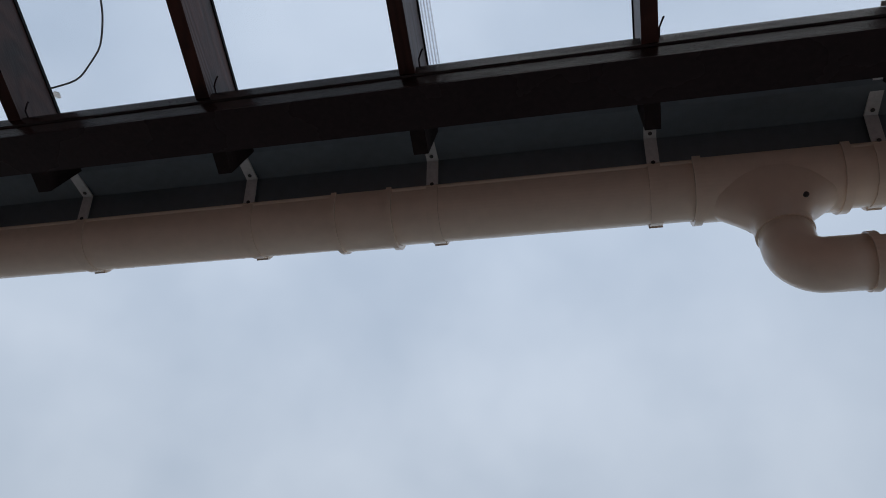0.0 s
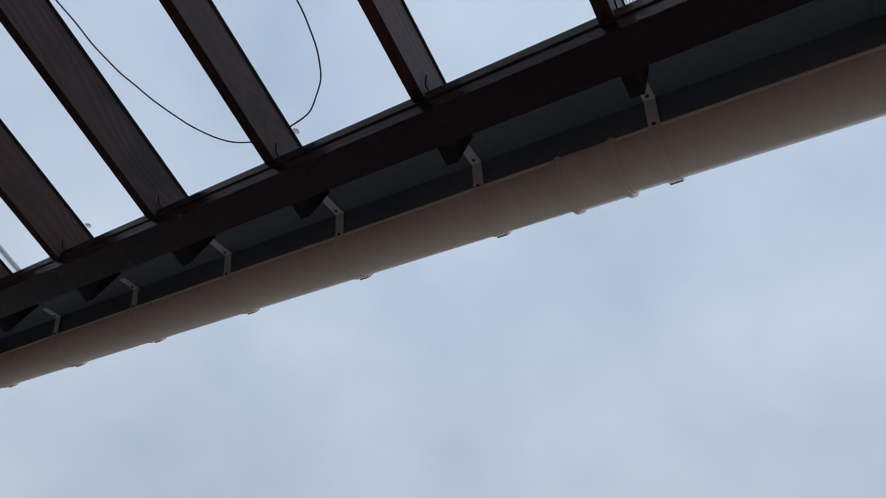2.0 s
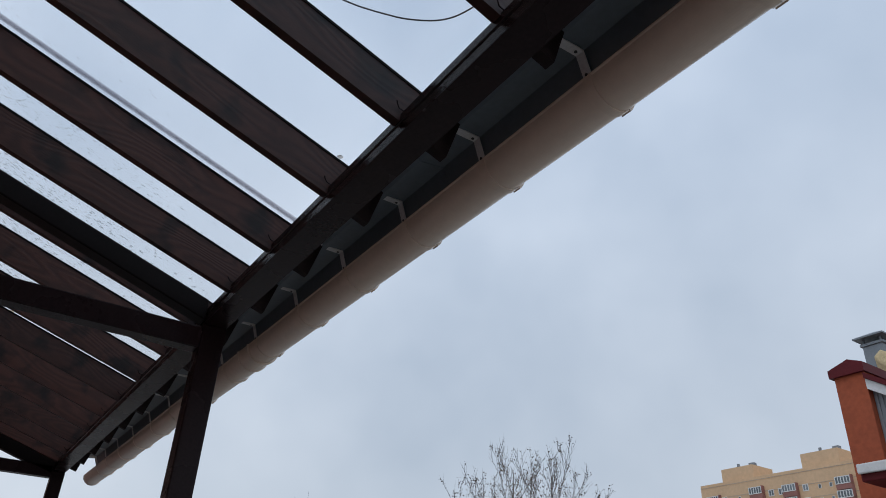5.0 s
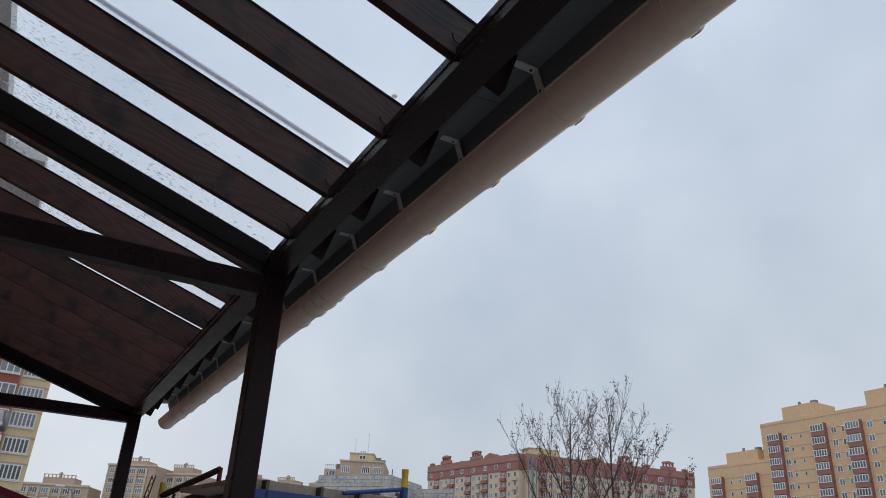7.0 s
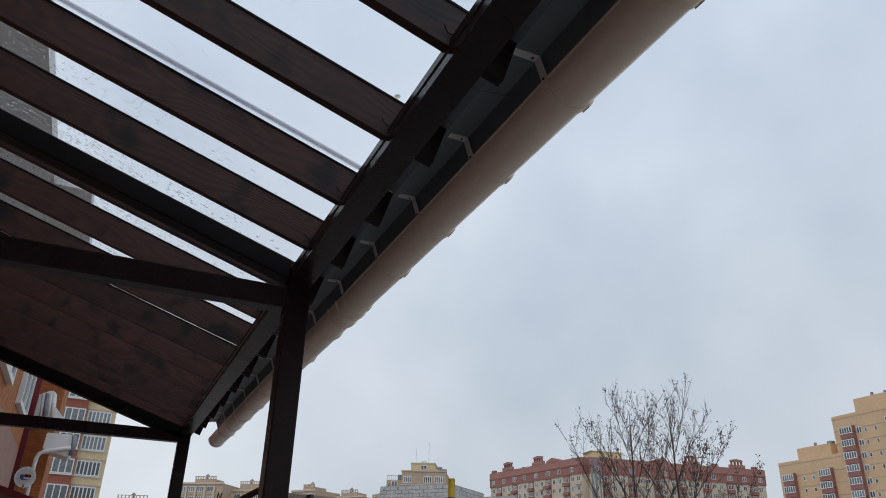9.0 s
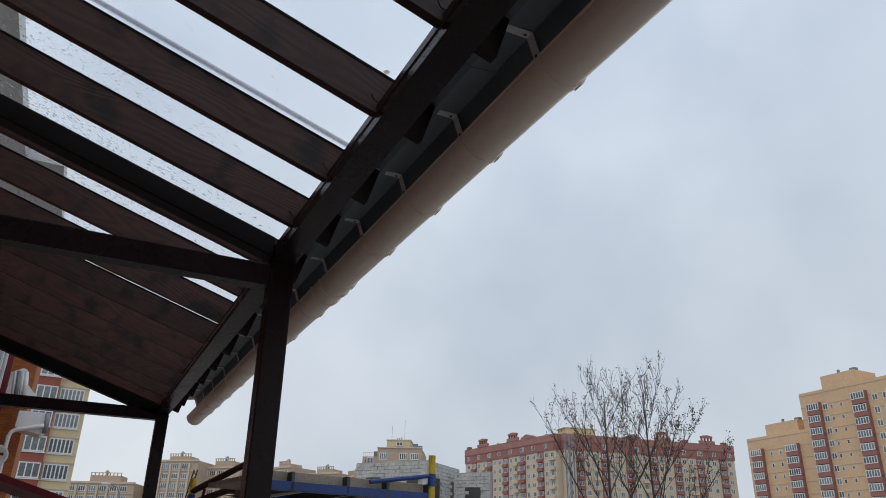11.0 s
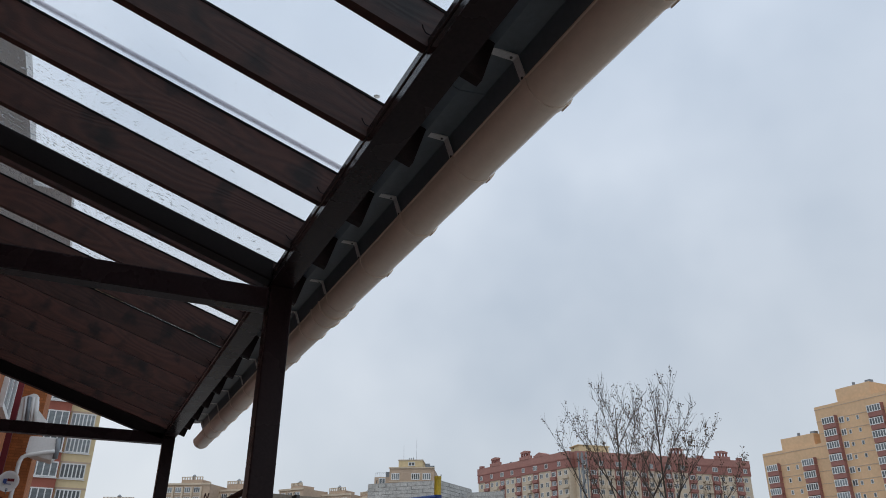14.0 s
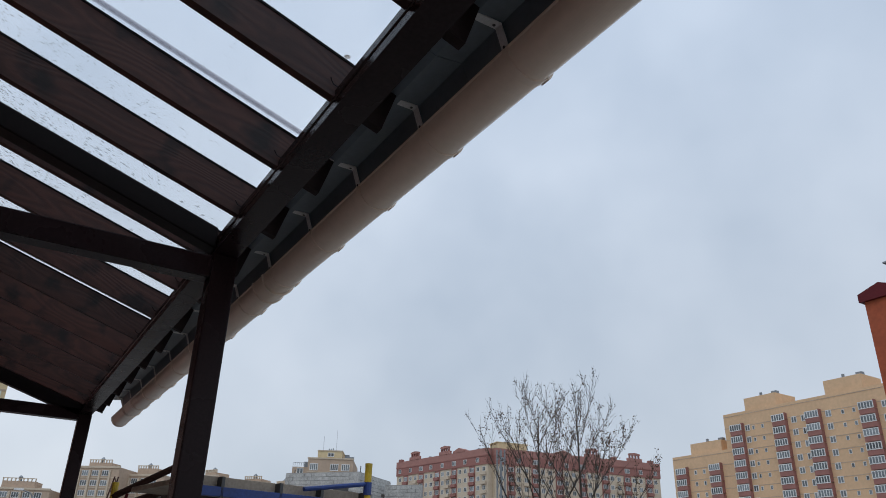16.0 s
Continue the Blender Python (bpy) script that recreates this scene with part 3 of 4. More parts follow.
wire = [(-1.31, -0.2), (-1.305, 0.1), (-1.30, 0.35), (-1.29, 0.48), (-1.27, 0.61), (-1.22, 0.74), (-1.16, 0.84), (-1.09, 0.91), (-1.0, 0.943), (-0.89, 0.945), (-0.8, 0.92), (-0.735, 0.86), (-0.705, 0.79), (-0.695, 0.7), (-0.69, 0.45), (-0.7, 0.1)]
tagged(part("roof_cable", cable_line([on_roof(x, y) for x, y in wire], 0.0021), CABLE, smooth=True), "thin grey cable lying in a loop on the roof sheets", "cable")

# bent nails beside each rafter end, holding it to the beam
for k in range(-4, 17):
    bm = bmesh.new()
    x = rafter_x(k)[1] + 0.004
    y = BEAM_IN - 0.012
    add_tube(bm, [(x, y + 0.03, under(y) - 0.002), (x + 0.001, y + 0.004, under(y) + 0.004), (x + 0.007, y - 0.006, under(y) + 0.012), (x + 0.01, y - 0.009, under(y) + 0.017)], 0.0018, 6)
    tagged(part("rafter_nail", bm, STEEL), "black bent fixing nail beside the rafter end", "nail", "nails of the rafters")

# small white lumps of sealant at sheet edges
for k in (5, 3):
    bm = bmesh.new()
    bmesh.ops.create_icosphere(bm, subdivisions=2, radius=0.009)
    for v in bm.verts:
        v.co += v.co.normalized() * 0.003 * noise.noise(v.co * 120)
        v.co.z *= 0.6
    ob = part("sealant_lump", bm, SEALANT, smooth=True)
    ob.location = (rafter_x(k)[1] + 0.004, 0.955, over(0.955) + 0.01)
    tagged(ob, "small white lump of sealant on the roof sheet", "sealant lump", "sealant lumps of the roof")

# rain drops on the sheets
bm = bmesh.new()
rng = random.Random(7)
# a flat dome of water: three rings and a crown
base_v = [Vector((math.cos(radians(e)) * math.cos(a * math.pi / 4), math.cos(radians(e)) * math.sin(a * math.pi / 4), math.sin(radians(e)))) for e in (0, 38, 66) for a in range(8)] + [Vector((0, 0, 1))]
base_f = [[8 * q + a, 8 * q + (a + 1) % 8, 8 * q + 8 + (a + 1) % 8, 8 * q + 8 + a] for q in (0, 1) for a in range(8)]
base_f += [[16 + a, 16 + (a + 1) % 8, 24] for a in range(8)] + [list(range(7, -1, -1))]
verts, faces = [], []
for i in range(78000):
    x = -1.2 - 5.4 * rng.random() ** 1.25
    y = 0.95 - 2.3 * rng.random() ** 0.8
    if rng.random() > min(1.0, max(0.03, ((-x - 1.55) / 1.25) ** 1.6 if x < -1.55 else 0)) * (0.35 + 0.65 * min(1, max(0, (0.75 - y) / 0.8))):
        continue
    r = rng.choice((0.0013, 0.0017, 0.0022, 0.003, 0.0042)) * (0.8 + 0.4 * rng.random()) * min(1.0, max(0.55, (-x - 1.0) / 2.0))
    n0 = len(verts)
    run = 1.0 + (2.0 if rng.random() < 0.15 else 0.7) * rng.random()
    z = over(y) + 0.0082
    for v in base_v:
        yy = y + v.y * r * run
        verts.append((x + v.x * r, yy, z - SLOPE * v.y * r * run + v.z * r * 0.13))
    faces += [[n0 + j for j in f] for f in base_f]
me = bpy.data.meshes.new("rain_drops")
me.from_pydata(verts, [], faces)
for p in me.polygons:
    p.use_smooth = True
WATER = bpy.data.materials.new("water_drop")
WATER.use_nodes = True
wb = WATER.node_tree.nodes["Principled BSDF"]
wb.inputs["Base Color"].default_value = (0.95, 0.97, 1.0, 1)
wb.inputs["Transmission Weight"].default_value = 1.0
wb.inputs["Roughness"].default_value = 0.02
wb.inputs["IOR"].default_value = 1.33
_nt = WATER.node_tree
_clear = _nt.nodes.new("ShaderNodeBsdfTransparent")
_thin = _nt.nodes.new("ShaderNodeMixShader")
_thin.inputs["Fac"].default_value = 0.5
_nt.links.new(_clear.outputs["BSDF"], _thin.inputs[1])
_nt.links.new(wb.outputs["BSDF"], _thin.inputs[2])
_nt.links.new(_thin.outputs["Shader"], _nt.nodes["Material Output"].inputs["Surface"])
me.materials.append(WATER)
tagged(new("rain_drops", me), "clear rain drops scattered over the roof sheets", "rain drops", kind="stuff")


# ---- the town around ----
EYE_AT = Vector((-0.05, 0.36, 2.06))


def at(az, d):
    return Vector((EYE_AT.x - d * math.cos(radians(az)), EYE_AT.y + d * math.sin(radians(az)), 0))


def high(el, d):
    return EYE_AT.z + d * math.tan(radians(el))


WINDOWS = {}


def window_meshes(w, h, panes, bar):
    key = (w, h, panes, bar)
    if key not in WINDOWS:
        bm = bmesh.new()
        xs = []
        for i in range(panes + 1):
            c = -w / 2 + bar / 2 + (w - bar) * i / panes
            xs += [c - bar / 2, c + bar / 2]
        zs = [0, bar, h - bar, h]
        grid = [[bm.verts.new((x, -0.06, z)) for z in zs] for x in xs]
        for i in range(len(xs) - 1):
            for j in range(3):
                if j != 1 or i % 2 == 0:
                    bm.faces.new((grid[i][j], grid[i + 1][j], grid[i + 1][j + 1], grid[i][j + 1]))
        ext = bmesh.ops.extrude_face_region(bm, geom=list(bm.faces))
        bmesh.ops.translate(bm, vec=(0, 0.11, 0), verts=[v for v in ext["geom"] if isinstance(v, bmesh.types.BMVert)])
        bmesh.ops.recalc_face_normals(bm, faces=bm.faces)
        fr = bpy.data.meshes.new("window")
        bm.to_mesh(fr)
        bm.free()
        fr.materials.append(WHITE)
        bm = box(-w / 2 + bar / 2, w / 2 - bar / 2, -0.02, 0.02, bar / 2, h - bar / 2)
        gl = bpy.data.meshes.new("pane")
        bm.to_mesh(gl)
        bm.free()
        gl.materials.append(GLASS_DARK)
        WINDOWS[key] = (fr, gl)
    return WINDOWS[key]


def window(parent, x, y, z, w, h, panes=2, bar=0.12):
    fr, gl = window_meshes(w, h, panes, bar)
    a = new("window", fr)
    a.parent = parent
    a.location = (x, y, z)
    b = new("pane", gl)
    b.parent = a
    return a


def house(name, p0, p1):
    """An Empty whose x runs along the facade from p0 to p1 and whose -y looks at the street. Returns it and the facade's length."""
    u = (p1 - p0)
    length = u.length
    u.normalize()
    v = Vector((-u.y, u.x, 0))
    if v.dot(p0 - EYE_AT) < 0:
        v = -v
    m = Matrix(((u.x, v.x, 0, p0.x), (u.y, v.y, 0, p0.y), (0, 0, 1, 0), (0, 0, 0, 1)))
    return empty(name, m), length


# orange tower block
B, L = house("apartment_tower", Vector((-143.5, 162, 0)), Vector((-58, 162, 0)))
tagged(B, "orange apartment tower with red balcony stacks and white windows", "apartment building")
ST = 2.9
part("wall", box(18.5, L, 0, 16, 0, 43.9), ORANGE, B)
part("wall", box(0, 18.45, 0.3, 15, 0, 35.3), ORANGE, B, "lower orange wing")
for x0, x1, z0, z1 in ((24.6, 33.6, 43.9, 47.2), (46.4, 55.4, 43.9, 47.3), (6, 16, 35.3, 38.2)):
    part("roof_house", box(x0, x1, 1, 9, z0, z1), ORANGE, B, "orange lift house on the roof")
    part("roof_vent", box(x1 - 1.6, x1 - 0.2, 2, 3.2, z1, z1 + 0.7), GREY_METAL, B, "small grey roof vent")
    bm = bmesh.new()
    add_tube(bm, [((x0 + x1) / 2, 2, z1), ((x0 + x1) / 2, 2, z1 + 0.9)], 0.35, 8)
    part("roof_vent", bm, GREY_METAL, B, "small grey roof vent")
for z in [43.2 - ST * i for i in range(0, 15, 1)]:
    part("ledge", box(18.45, L, -0.06, 0.0, z - 0.1, z + 0.05), PEACH, B)
for z in [34.6 - ST * i for i in range(0, 11, 1)]:
    part("ledge", box(0, 18.4, 0.24, 0.3, z - 0.1, z + 0.05), PEACH, B)


def balcony_stack(cx, top, n, y=0.0):
    for i in range(n):
        z = top - ST * (i + 1)
        bal = part("balcony", box(cx - 1.75, cx + 1.75, y - 1.1, y - 0.005, z, z + 1.1), FACADE_RED, B, "dark red balcony with white glazing")
        window(bal, cx - 0.1, y - 1.12, z + 1.1, 3.4, 1.6, 5, 0.15)
        part("side_panel", box(cx + 1.55, cx + 1.75, y - 1.05, y - 0.005, z + 1.25, z + 2.9), FACADE_RED, bal)


for cx, top in ((22.6, 40.9), (34.8, 41.5), (43.5, 40.9), (56.3, 40.8), (68.5, 40.8)):
    balcony_stack(cx, top, 13)
for cx in (3.4, 14.4):
    balcony_stack(cx, 32.2, 10, 0.3)
for c in (27.0, 49.0, 61.0):
    for i in range(13):
        z = 40.9 - ST * (i + 1) + 1.0
        for dx in (0.0, 2.6):
            window(B, c + dx + (1.3 if c > 30 else 0), -0.02, z, 0.7, 0.95, 1, 0.08)
for cx in (25.3, 38.2, 40.8, 46.9, 59.8):
    for i in range(13):
        window(B, cx, -0.02, 40.9 - ST * (i + 1) + 0.9, 1.4, 1.5, 2, 0.14)
for i in range(11):
    for cx in (7.4, 10.2):
        window(B, cx, 0.28, 32.0 - ST * (i + 1) + 1.0, 0.8, 1.1, 1, 0.12)

# red and cream block with pierced parapets
RTOP = 44.0


def along(p0, p1, az):
    """How far along the facade from p0 a bearing meets it."""
    d = Vector((-math.cos(radians(az)), math.sin(radians(az))))
    u = (p1 - p0).to_2d().normalized()
    w = (p0 - EYE_AT).to_2d()
    return (w.x * d.y - w.y * d.x) / (d.x * u.y - d.y * u.x)


def pierced_parapet(parent, c, w, tall):
    """A stepped parapet with three square openings and a low gable."""
    h = 0.9 * tall
    part("parapet_base", box(c - w / 2 - 0.9, c + w / 2 + 0.9, -0.45, 0.3, RTOP, RTOP + h * 0.4), FACADE_PINK, parent)
    n = 4
    for q in range(n):
        x = c - w / 2 + 0.25 + (w - 0.5) * q / (n - 1)
        part("parapet_pier", box(x - 0.19, x + 0.19, -0.4, 0.3, RTOP + h * 0.4, RTOP + h * 0.8), FACADE_RED, parent)
    bm = bmesh.new()
    ring = [(c - w / 2 - 0.15, RTOP + h * 0.8), (c - w / 2 - 0.15, RTOP + h * 1.0), (c, RTOP + h * 1.14), (c + w / 2 + 0.15, RTOP + h * 1.0), (c + w / 2 + 0.15, RTOP + h * 0.8)]
    add_sweep(bm, ring, [(Vector((0, y, 0)), Vector((1, 0, 0)), Vector((0, 0, 1))) for y in (-0.5, 0.35)])
    part("parapet_cap", bm, FACADE_PINK, parent)


REDS = ((at(28.1, 290), at(34.9, 251), (29.43, 31.7), (32.76,), (28.35,)), (at(35.5, 251), at(47.45, 287), (42.7, 45.75), (40.6,), (46.9, 44.3)))
for n, (p0, p1, pierced, gables, piers) in enumerate(REDS):
    R1, L = house("apartment_block", p0, p1)
    tagged(R1, "cream apartment block with dark red upper storeys and parapets", "apartment building", "blocks of the red estate")
    part("wall", box(0, L, 0, 15, 0, RTOP - 5.2), CREAM, R1)
    part("upper_wall", box(-0.2, L + 0.2, -0.25, 15, RTOP - 5.2, RTOP - 2.4), FACADE_RED, R1, "dark red upper storey")
    part("attic_wall", box(-0.25, L + 0.25, -0.32, 15, RTOP - 2.4, RTOP), FACADE_PINK, R1, "faded red attic storey")
    part("string_course", box(-0.3, L + 0.3, -0.4, -0.33, RTOP - 2.45, RTOP - 2.15), FACADE_RED, R1)
    for az in pierced:
        pierced_parapet(R1, along(p0, p1, az), 4.4, 3.0)
    for az in gables:
        c = along(p0, p1, az)
        bm = bmesh.new()
        add_sweep(bm, [(c - 3.0, RTOP), (c - 3.0, RTOP + 0.5), (c, RTOP + 1.5), (c + 3.0, RTOP + 0.5), (c + 3.0, RTOP)], [(Vector((0, y, 0)), Vector((1, 0, 0)), Vector((0, 0, 1))) for y in (-0.4, 3.0)])
        part("attic_gable", bm, FACADE_PINK, R1, "low faded red gable")
    for az in piers:
        c = along(p0, p1, az)
        part("parapet_pier", box(c - 0.9, c + 0.9, -0.42, 0.8, RTOP, RTOP + 0.9), FACADE_RED, R1)
    for q in range(int(L / 9)):
        part("roof_vent", box(4 + 9 * q, 4.7 + 9 * q, 5, 5.7, RTOP, RTOP + 1.6), GREY_METAL, R1)
    x = 2.2
    col = 0
    while x < L - 1.5:
        strip = col % 3 == 1
        if strip:
            part("red_strip", box(x - 1.5, x + 1.5, -0.12, 0, 0, RTOP - 5.25), FACADE_RED, R1)
        for i in range(13):
            z = RTOP - 4.5 - 3.0 * i
            if i == 0 and col % 2:
                continue
            window(R1, x, -0.3 if i < 1 else (-0.16 if strip else -0.03), z + 0.15, 2.0 if strip else 1.45, 1.5, 3 if strip else 2, 0.1)
            if i > 0 and (strip or col % 6 == 3):
                part("balcony", box(x - 1.3, x + 1.3, -0.9, -0.31, z - 1.05, z - 0.05), FACADE_RED if strip else CREAM, R1)
        x += 2.9 + (0.6 if col % 3 == 0 else 0)
        col += 1
    if n == 1:
        part("lift_house", box(along(p0, p1, 35.9), along(p0, p1, 38.1), 2.0, 8, RTOP, RTOP + 2.3), YELLOW_FACADE, R1, "yellow rooftop lift house")
        part("lift_house_roof", box(along(p0, p1, 35.8), along(p0, p1, 38.2), 1.8, 8.2, RTOP + 2.3, RTOP + 2.55), YELLOW_FACADE, R1)

# steel mast in front of the red block
mast = empty("lattice_mast", Matrix.Translation(at(35.75, 230)))
tagged(mast, "pale grey lattice mast standing before the red block", "mast")
for dx, dy in ((-0.9, 0), (0.9, 0), (-0.9, 1.6), (0.9, 1.6)):
    bm = bmesh.new()
    add_tube(bm, [(dx, dy, 0), (dx, dy, 40)], 0.22, 6)
    part("leg", bm, GREY_METAL, mast)
for i in range(10):
    bm = bmesh.new()
    add_tube(bm, [(-0.9, 0, 4 * i), (0.9, 0, 4 * i + 4)], 0.1, 5)
    part("brace", bm, GREY_METAL, mast)

# pale yellow tower close by with red loggias
Y1, L = house("apartment_tower", at(-9.0, 82), at(0.46, 81.5))
tagged(Y1, "pale yellow apartment tower with terracotta loggia bands", "apartment building")
part("wall", box(0, L, 0, 14, 0, 31), YELLOW_FACADE, Y1)
part("loggia_wall", box(L - 5.35, L - 2.75, -0.5, -0.01, 0, 30), RED_PAINT, Y1, "terracotta loggia column")
part("corner_wall", box(L - 9.2, L - 5.4, -0.1, -0.01, 0, 30), BRICK_WALL, Y1)
for i in range(11):
    z = 1.91 + 2.41 * i
    window(Y1, L - 4.05, -0.55, z, 2.45, 1.42, 4, 0.11)
    window(Y1, L - 1.5, -0.05, z, 2.2, 1.42, 6, 0.11)
    part("sill", box(L - 2.7, L - 0.3, -0.12, 0, z - 0.1, z - 0.02), WHITE, Y1)
    part("sill", box(L - 5.4, L - 2.75, -0.62, -0.5, z - 0.12, z - 0.02), WHITE, Y1)
    part("lintel", box(L - 2.73, L - 0.02, -0.05, -0.004, z + 1.45, z + 1.6), PEACH, Y1)

# peach house above the unfinished block walls
P1, L = house("apartment_block", at(21.4, 151), at(24.75, 150))
tagged(P1, "peach apartment house with a pale rooftop room", "apartment building")
RZ = high(8.3, 150)
part("wall", box(0, L, 0, 12, 0, RZ), PEACH, P1)
part("wing_wall", box(-3.05, -0.004, 0.6, 11, 0, high(7.72, 150)), PEACH, P1)
part("parapet", box(-0.15, L + 0.15, -0.15, 0.15, RZ, RZ + 0.25), CREAM, P1)
part("roof_room", box(1.7, 6.5, 0.6, 8, RZ, high(8.9, 150)), YELLOW_FACADE, P1, "pale yellow rooftop room")
part("room_cap", box(1.6, 6.6, 0.5, 8.1, high(8.9, 150), high(8.9, 150) + 0.2), CREAM, P1)
window(P1, 4.3, 0.56, high(8.5, 150), 1.3, 0.8, 2, 0.12)
for x in (1.2, 5.2, 7.4):
    for i in range(4):
        window(P1, x, -0.04, RZ - 2.2 - 3.0 * i, 1.6, 1.3, 4, 0.12)
for i in range(3):
    part("ledge", box(-0.05, L + 0.05, -0.12, 0, RZ - 2.6 - 3.0 * i, RZ - 2.45 - 3.0 * i), CREAM, P1)
window(P1, -1.5, 0.56, high(7.2, 150), 1.3, 1.2, 2, 0.12)
for x, z, t in ((-0.9, high(7.72, 150), 1.1), (7.0, RZ, 1.1), (7.9, RZ, 0.7)):
    part("roof_vent", box(x, x + 0.9, 1.2, 2.0, z, z + t), GREY_METAL, P1)
for x, t in ((3.6, 0.9), (4.0, 0.9), (4.4, 1.0)):
    bm = bmesh.new()
    add_tube(bm, [(x, 3, high(8.9, 150)), (x, 3, high(8.9, 150) + t)], 0.1, 6)
    part("flue", bm, GREY_METAL, P1)
for x, t in ((2.4, 3.4), (5.0, 4.6)):
    bm = bmesh.new()
    add_tube(bm, [(x, 3, high(8.9, 150)), (x, 3, high(8.9, 150) + t)], 0.025, 5)
    part("aerial", bm, GREY_METAL, P1)
for q in range(8):
    part("rail_post", box(-3.0 + q * 0.4, -2.95 + q * 0.4, 0.7, 0.75, high(7.72, 150), high(7.72, 150) + 0.8), GREY_METAL, P1)
part("rail_bar", box(-3.0, -0.1, 0.7, 0.75, high(7.72, 150) + 0.8, high(7.72, 150) + 0.86), GREY_METAL, P1)

# distant row of peach blocks
for a0, a1, el, dep, roof in ((5.4, 8.5, 6.6, 1, 0.35), (8.6, 11.5, 6.3, 1, 0.5), (0.2, 4.5, 4.9, 2, 0.5), (13.4, 15.1, 6.5, 1, 0.3), (16.0, 18.6, 6.2, 1, 0.35), (18.6, 19.8, 6.0, 1, 0.3)):
    D = 262 + 6 * dep
    F, L = house("apartment_block", at(a0, D), at(a1, D - 8))
    tagged(F, "distant peach apartment block with white windows and roof parapet", "apartment building", "distant row of blocks")
    top = high(el, D)
    part("wall", box(0, L, 0, 12, 0, top), PEACH, F)
    part("roof_house", box(L * 0.3, L * 0.75, 2, 8, top, top + D * math.tan(radians(roof))), PEACH, F)
    part("parapet", box(-0.2, L + 0.2, -0.3, 0.2, top - 0.3, top + 0.3), CREAM, F)
    for i in range(6):
        part("ledge", box(-0.1, L + 0.1, -0.18, 0.0, top - 3.35 - 3.0 * i, top - 3.1 - 3.0 * i), CREAM, F)
    for q in range(9):
        part("parapet_pier", box(L * 0.3 + q * L * 0.055, L * 0.3 + q * L * 0.055 + 0.3, 1.9, 2.2, top + D * math.tan(radians(roof)), top + D * math.tan(radians(roof)) + 0.75), CREAM, F)
    part("parapet_rail", box(L * 0.3 - 0.1, L * 0.75 + 0.1, 1.88, 2.22, top + D * math.tan(radians(roof)) + 0.75, top + D * math.tan(radians(roof)) + 0.95), CREAM, F)
    bm = bmesh.new()
    zt = top + D * math.tan(radians(roof))
    add_tube(bm, [(L * 0.5, 4, zt), (L * 0.5, 4, zt + 1.2), (L * 0.5, 4, zt + 1.25), (L * 0.5, 4, zt + 1.9)], [0.5, 0.5, 0.8, 0.2], 8)
    part("roof_vent", bm, GREY_METAL, F)
    x = 2.0
    while x < L - 1.5:
        for i in range(6):
            window(F, x, -0.04, top - 2.7 - 3.0 * i, 2.2, 1.7, 3, 0.13)
        if x < L - 4:
            part("bay", box(x + 1.3, x + 1.9, -0.5, 0, 0, top - 0.9), CREAM, F)
        x += 3.3

# unfinished building of grey blocks
for p0, p1, el in ((at(19.85, 56.7), at(25.2, 54), 9.15), (at(25.2, 54), at(27.6, 59), 9.15), (at(27.2, 57), at(29.9, 56), 8.65)):
    U, L = house("unfinished_building", p0, p1)
    tagged(U, "unfinished grey block building with open window holes", "building", "walls of the unfinished building")
    top = el
    part("wall", box(0, L, 0.05, 0.4, 0, top), MORTAR, U)
    verts, faces = [], []
    z = 0.6
    row = 0
    while z < top - 0.1:
        x = -0.3 * (row % 2)
        while x < L - 0.05:
            x0, x1 = max(x, 0), min(x + 0.59, L)
            hole = abs(((x0 + x1) / 2) % 3.0 - 1.5) < 0.6 and top - 3.5 < z < top - 1.2
            if x1 - x0 > 0.1 and not hole:
                o = rng.random() * 0.02
                n0 = len(verts)
                verts += [(xx, yy, zz) for xx in (x0 + 0.01, x1) for yy in (-0.01 - o, 0.06) for zz in (z, min(z + 0.23, top))]
                faces += [[n0 + q for q in f] for f in ((0, 1, 3, 2), (4, 6, 7, 5), (0, 4, 5, 1), (2, 3, 7, 6), (0, 2, 6, 4), (1, 5, 7, 3))]
            x += 0.6
        z += 0.25
        row += 1
    me = bpy.data.meshes.new("blockwork")
    me.from_pydata(verts, [], faces)
    me.materials.append(BLOCK)
    ob = tagged(new("blockwork", me), "grey aerated concrete blocks in courses", kind="stuff")
    ob.parent = U
    for q in range(int(L / 3.1)):
        bm = bmesh.new()
        add_tube(bm, [(0.6 + q * 3.1, 0.2, top), (0.62 + q * 3.1, 0.2, top + 0.25 + 0.3 * rng.random())], 0.035, 5)
        part("starter_bar", bm, SCREW, U)
    c = 1.5
    while c < L - 0.5:
        # the wall behind is solid: a dark panel gives the shade inside each hole
        part("hole_shade", box(c - 0.6, c + 0.6, 0.02, 0.06, top - 3.4, top - 1.1), SCREW, U, "dark panel standing in for the shade in a window hole")
        c += 3.0

# brick house further along the row
H1 = empty("brick_house", Matrix.Translation((-22.6, WALL_Y, 0)))
tagged(H1, "orange brick house with white windows in the row", "house")
part("wall", box(-16.5, -0.2, -9, 0.0, 0, 10.8), BRICK_WALL, H1)
part("trim", box(-0.19, 0.0, -0.2, 0.12, 0, 10.4), DARK_RED, H1, "dark red corner trim")
for x, z in ((-4.0, 6.6), (-4.0, 3.4), (2.6, 5.7), (7.0, 5.6)):
    w = window(H1, x, 0.05, z, 2.2, 1.7, 2, 0.12)
    w.rotation_euler.z = math.pi
part("corner_wall", box(-2.9, -1.6, 0.004, 0.63, 0, 10.8), BRICK_WALL, H1, "orange brick corner")
bm = bmesh.new()
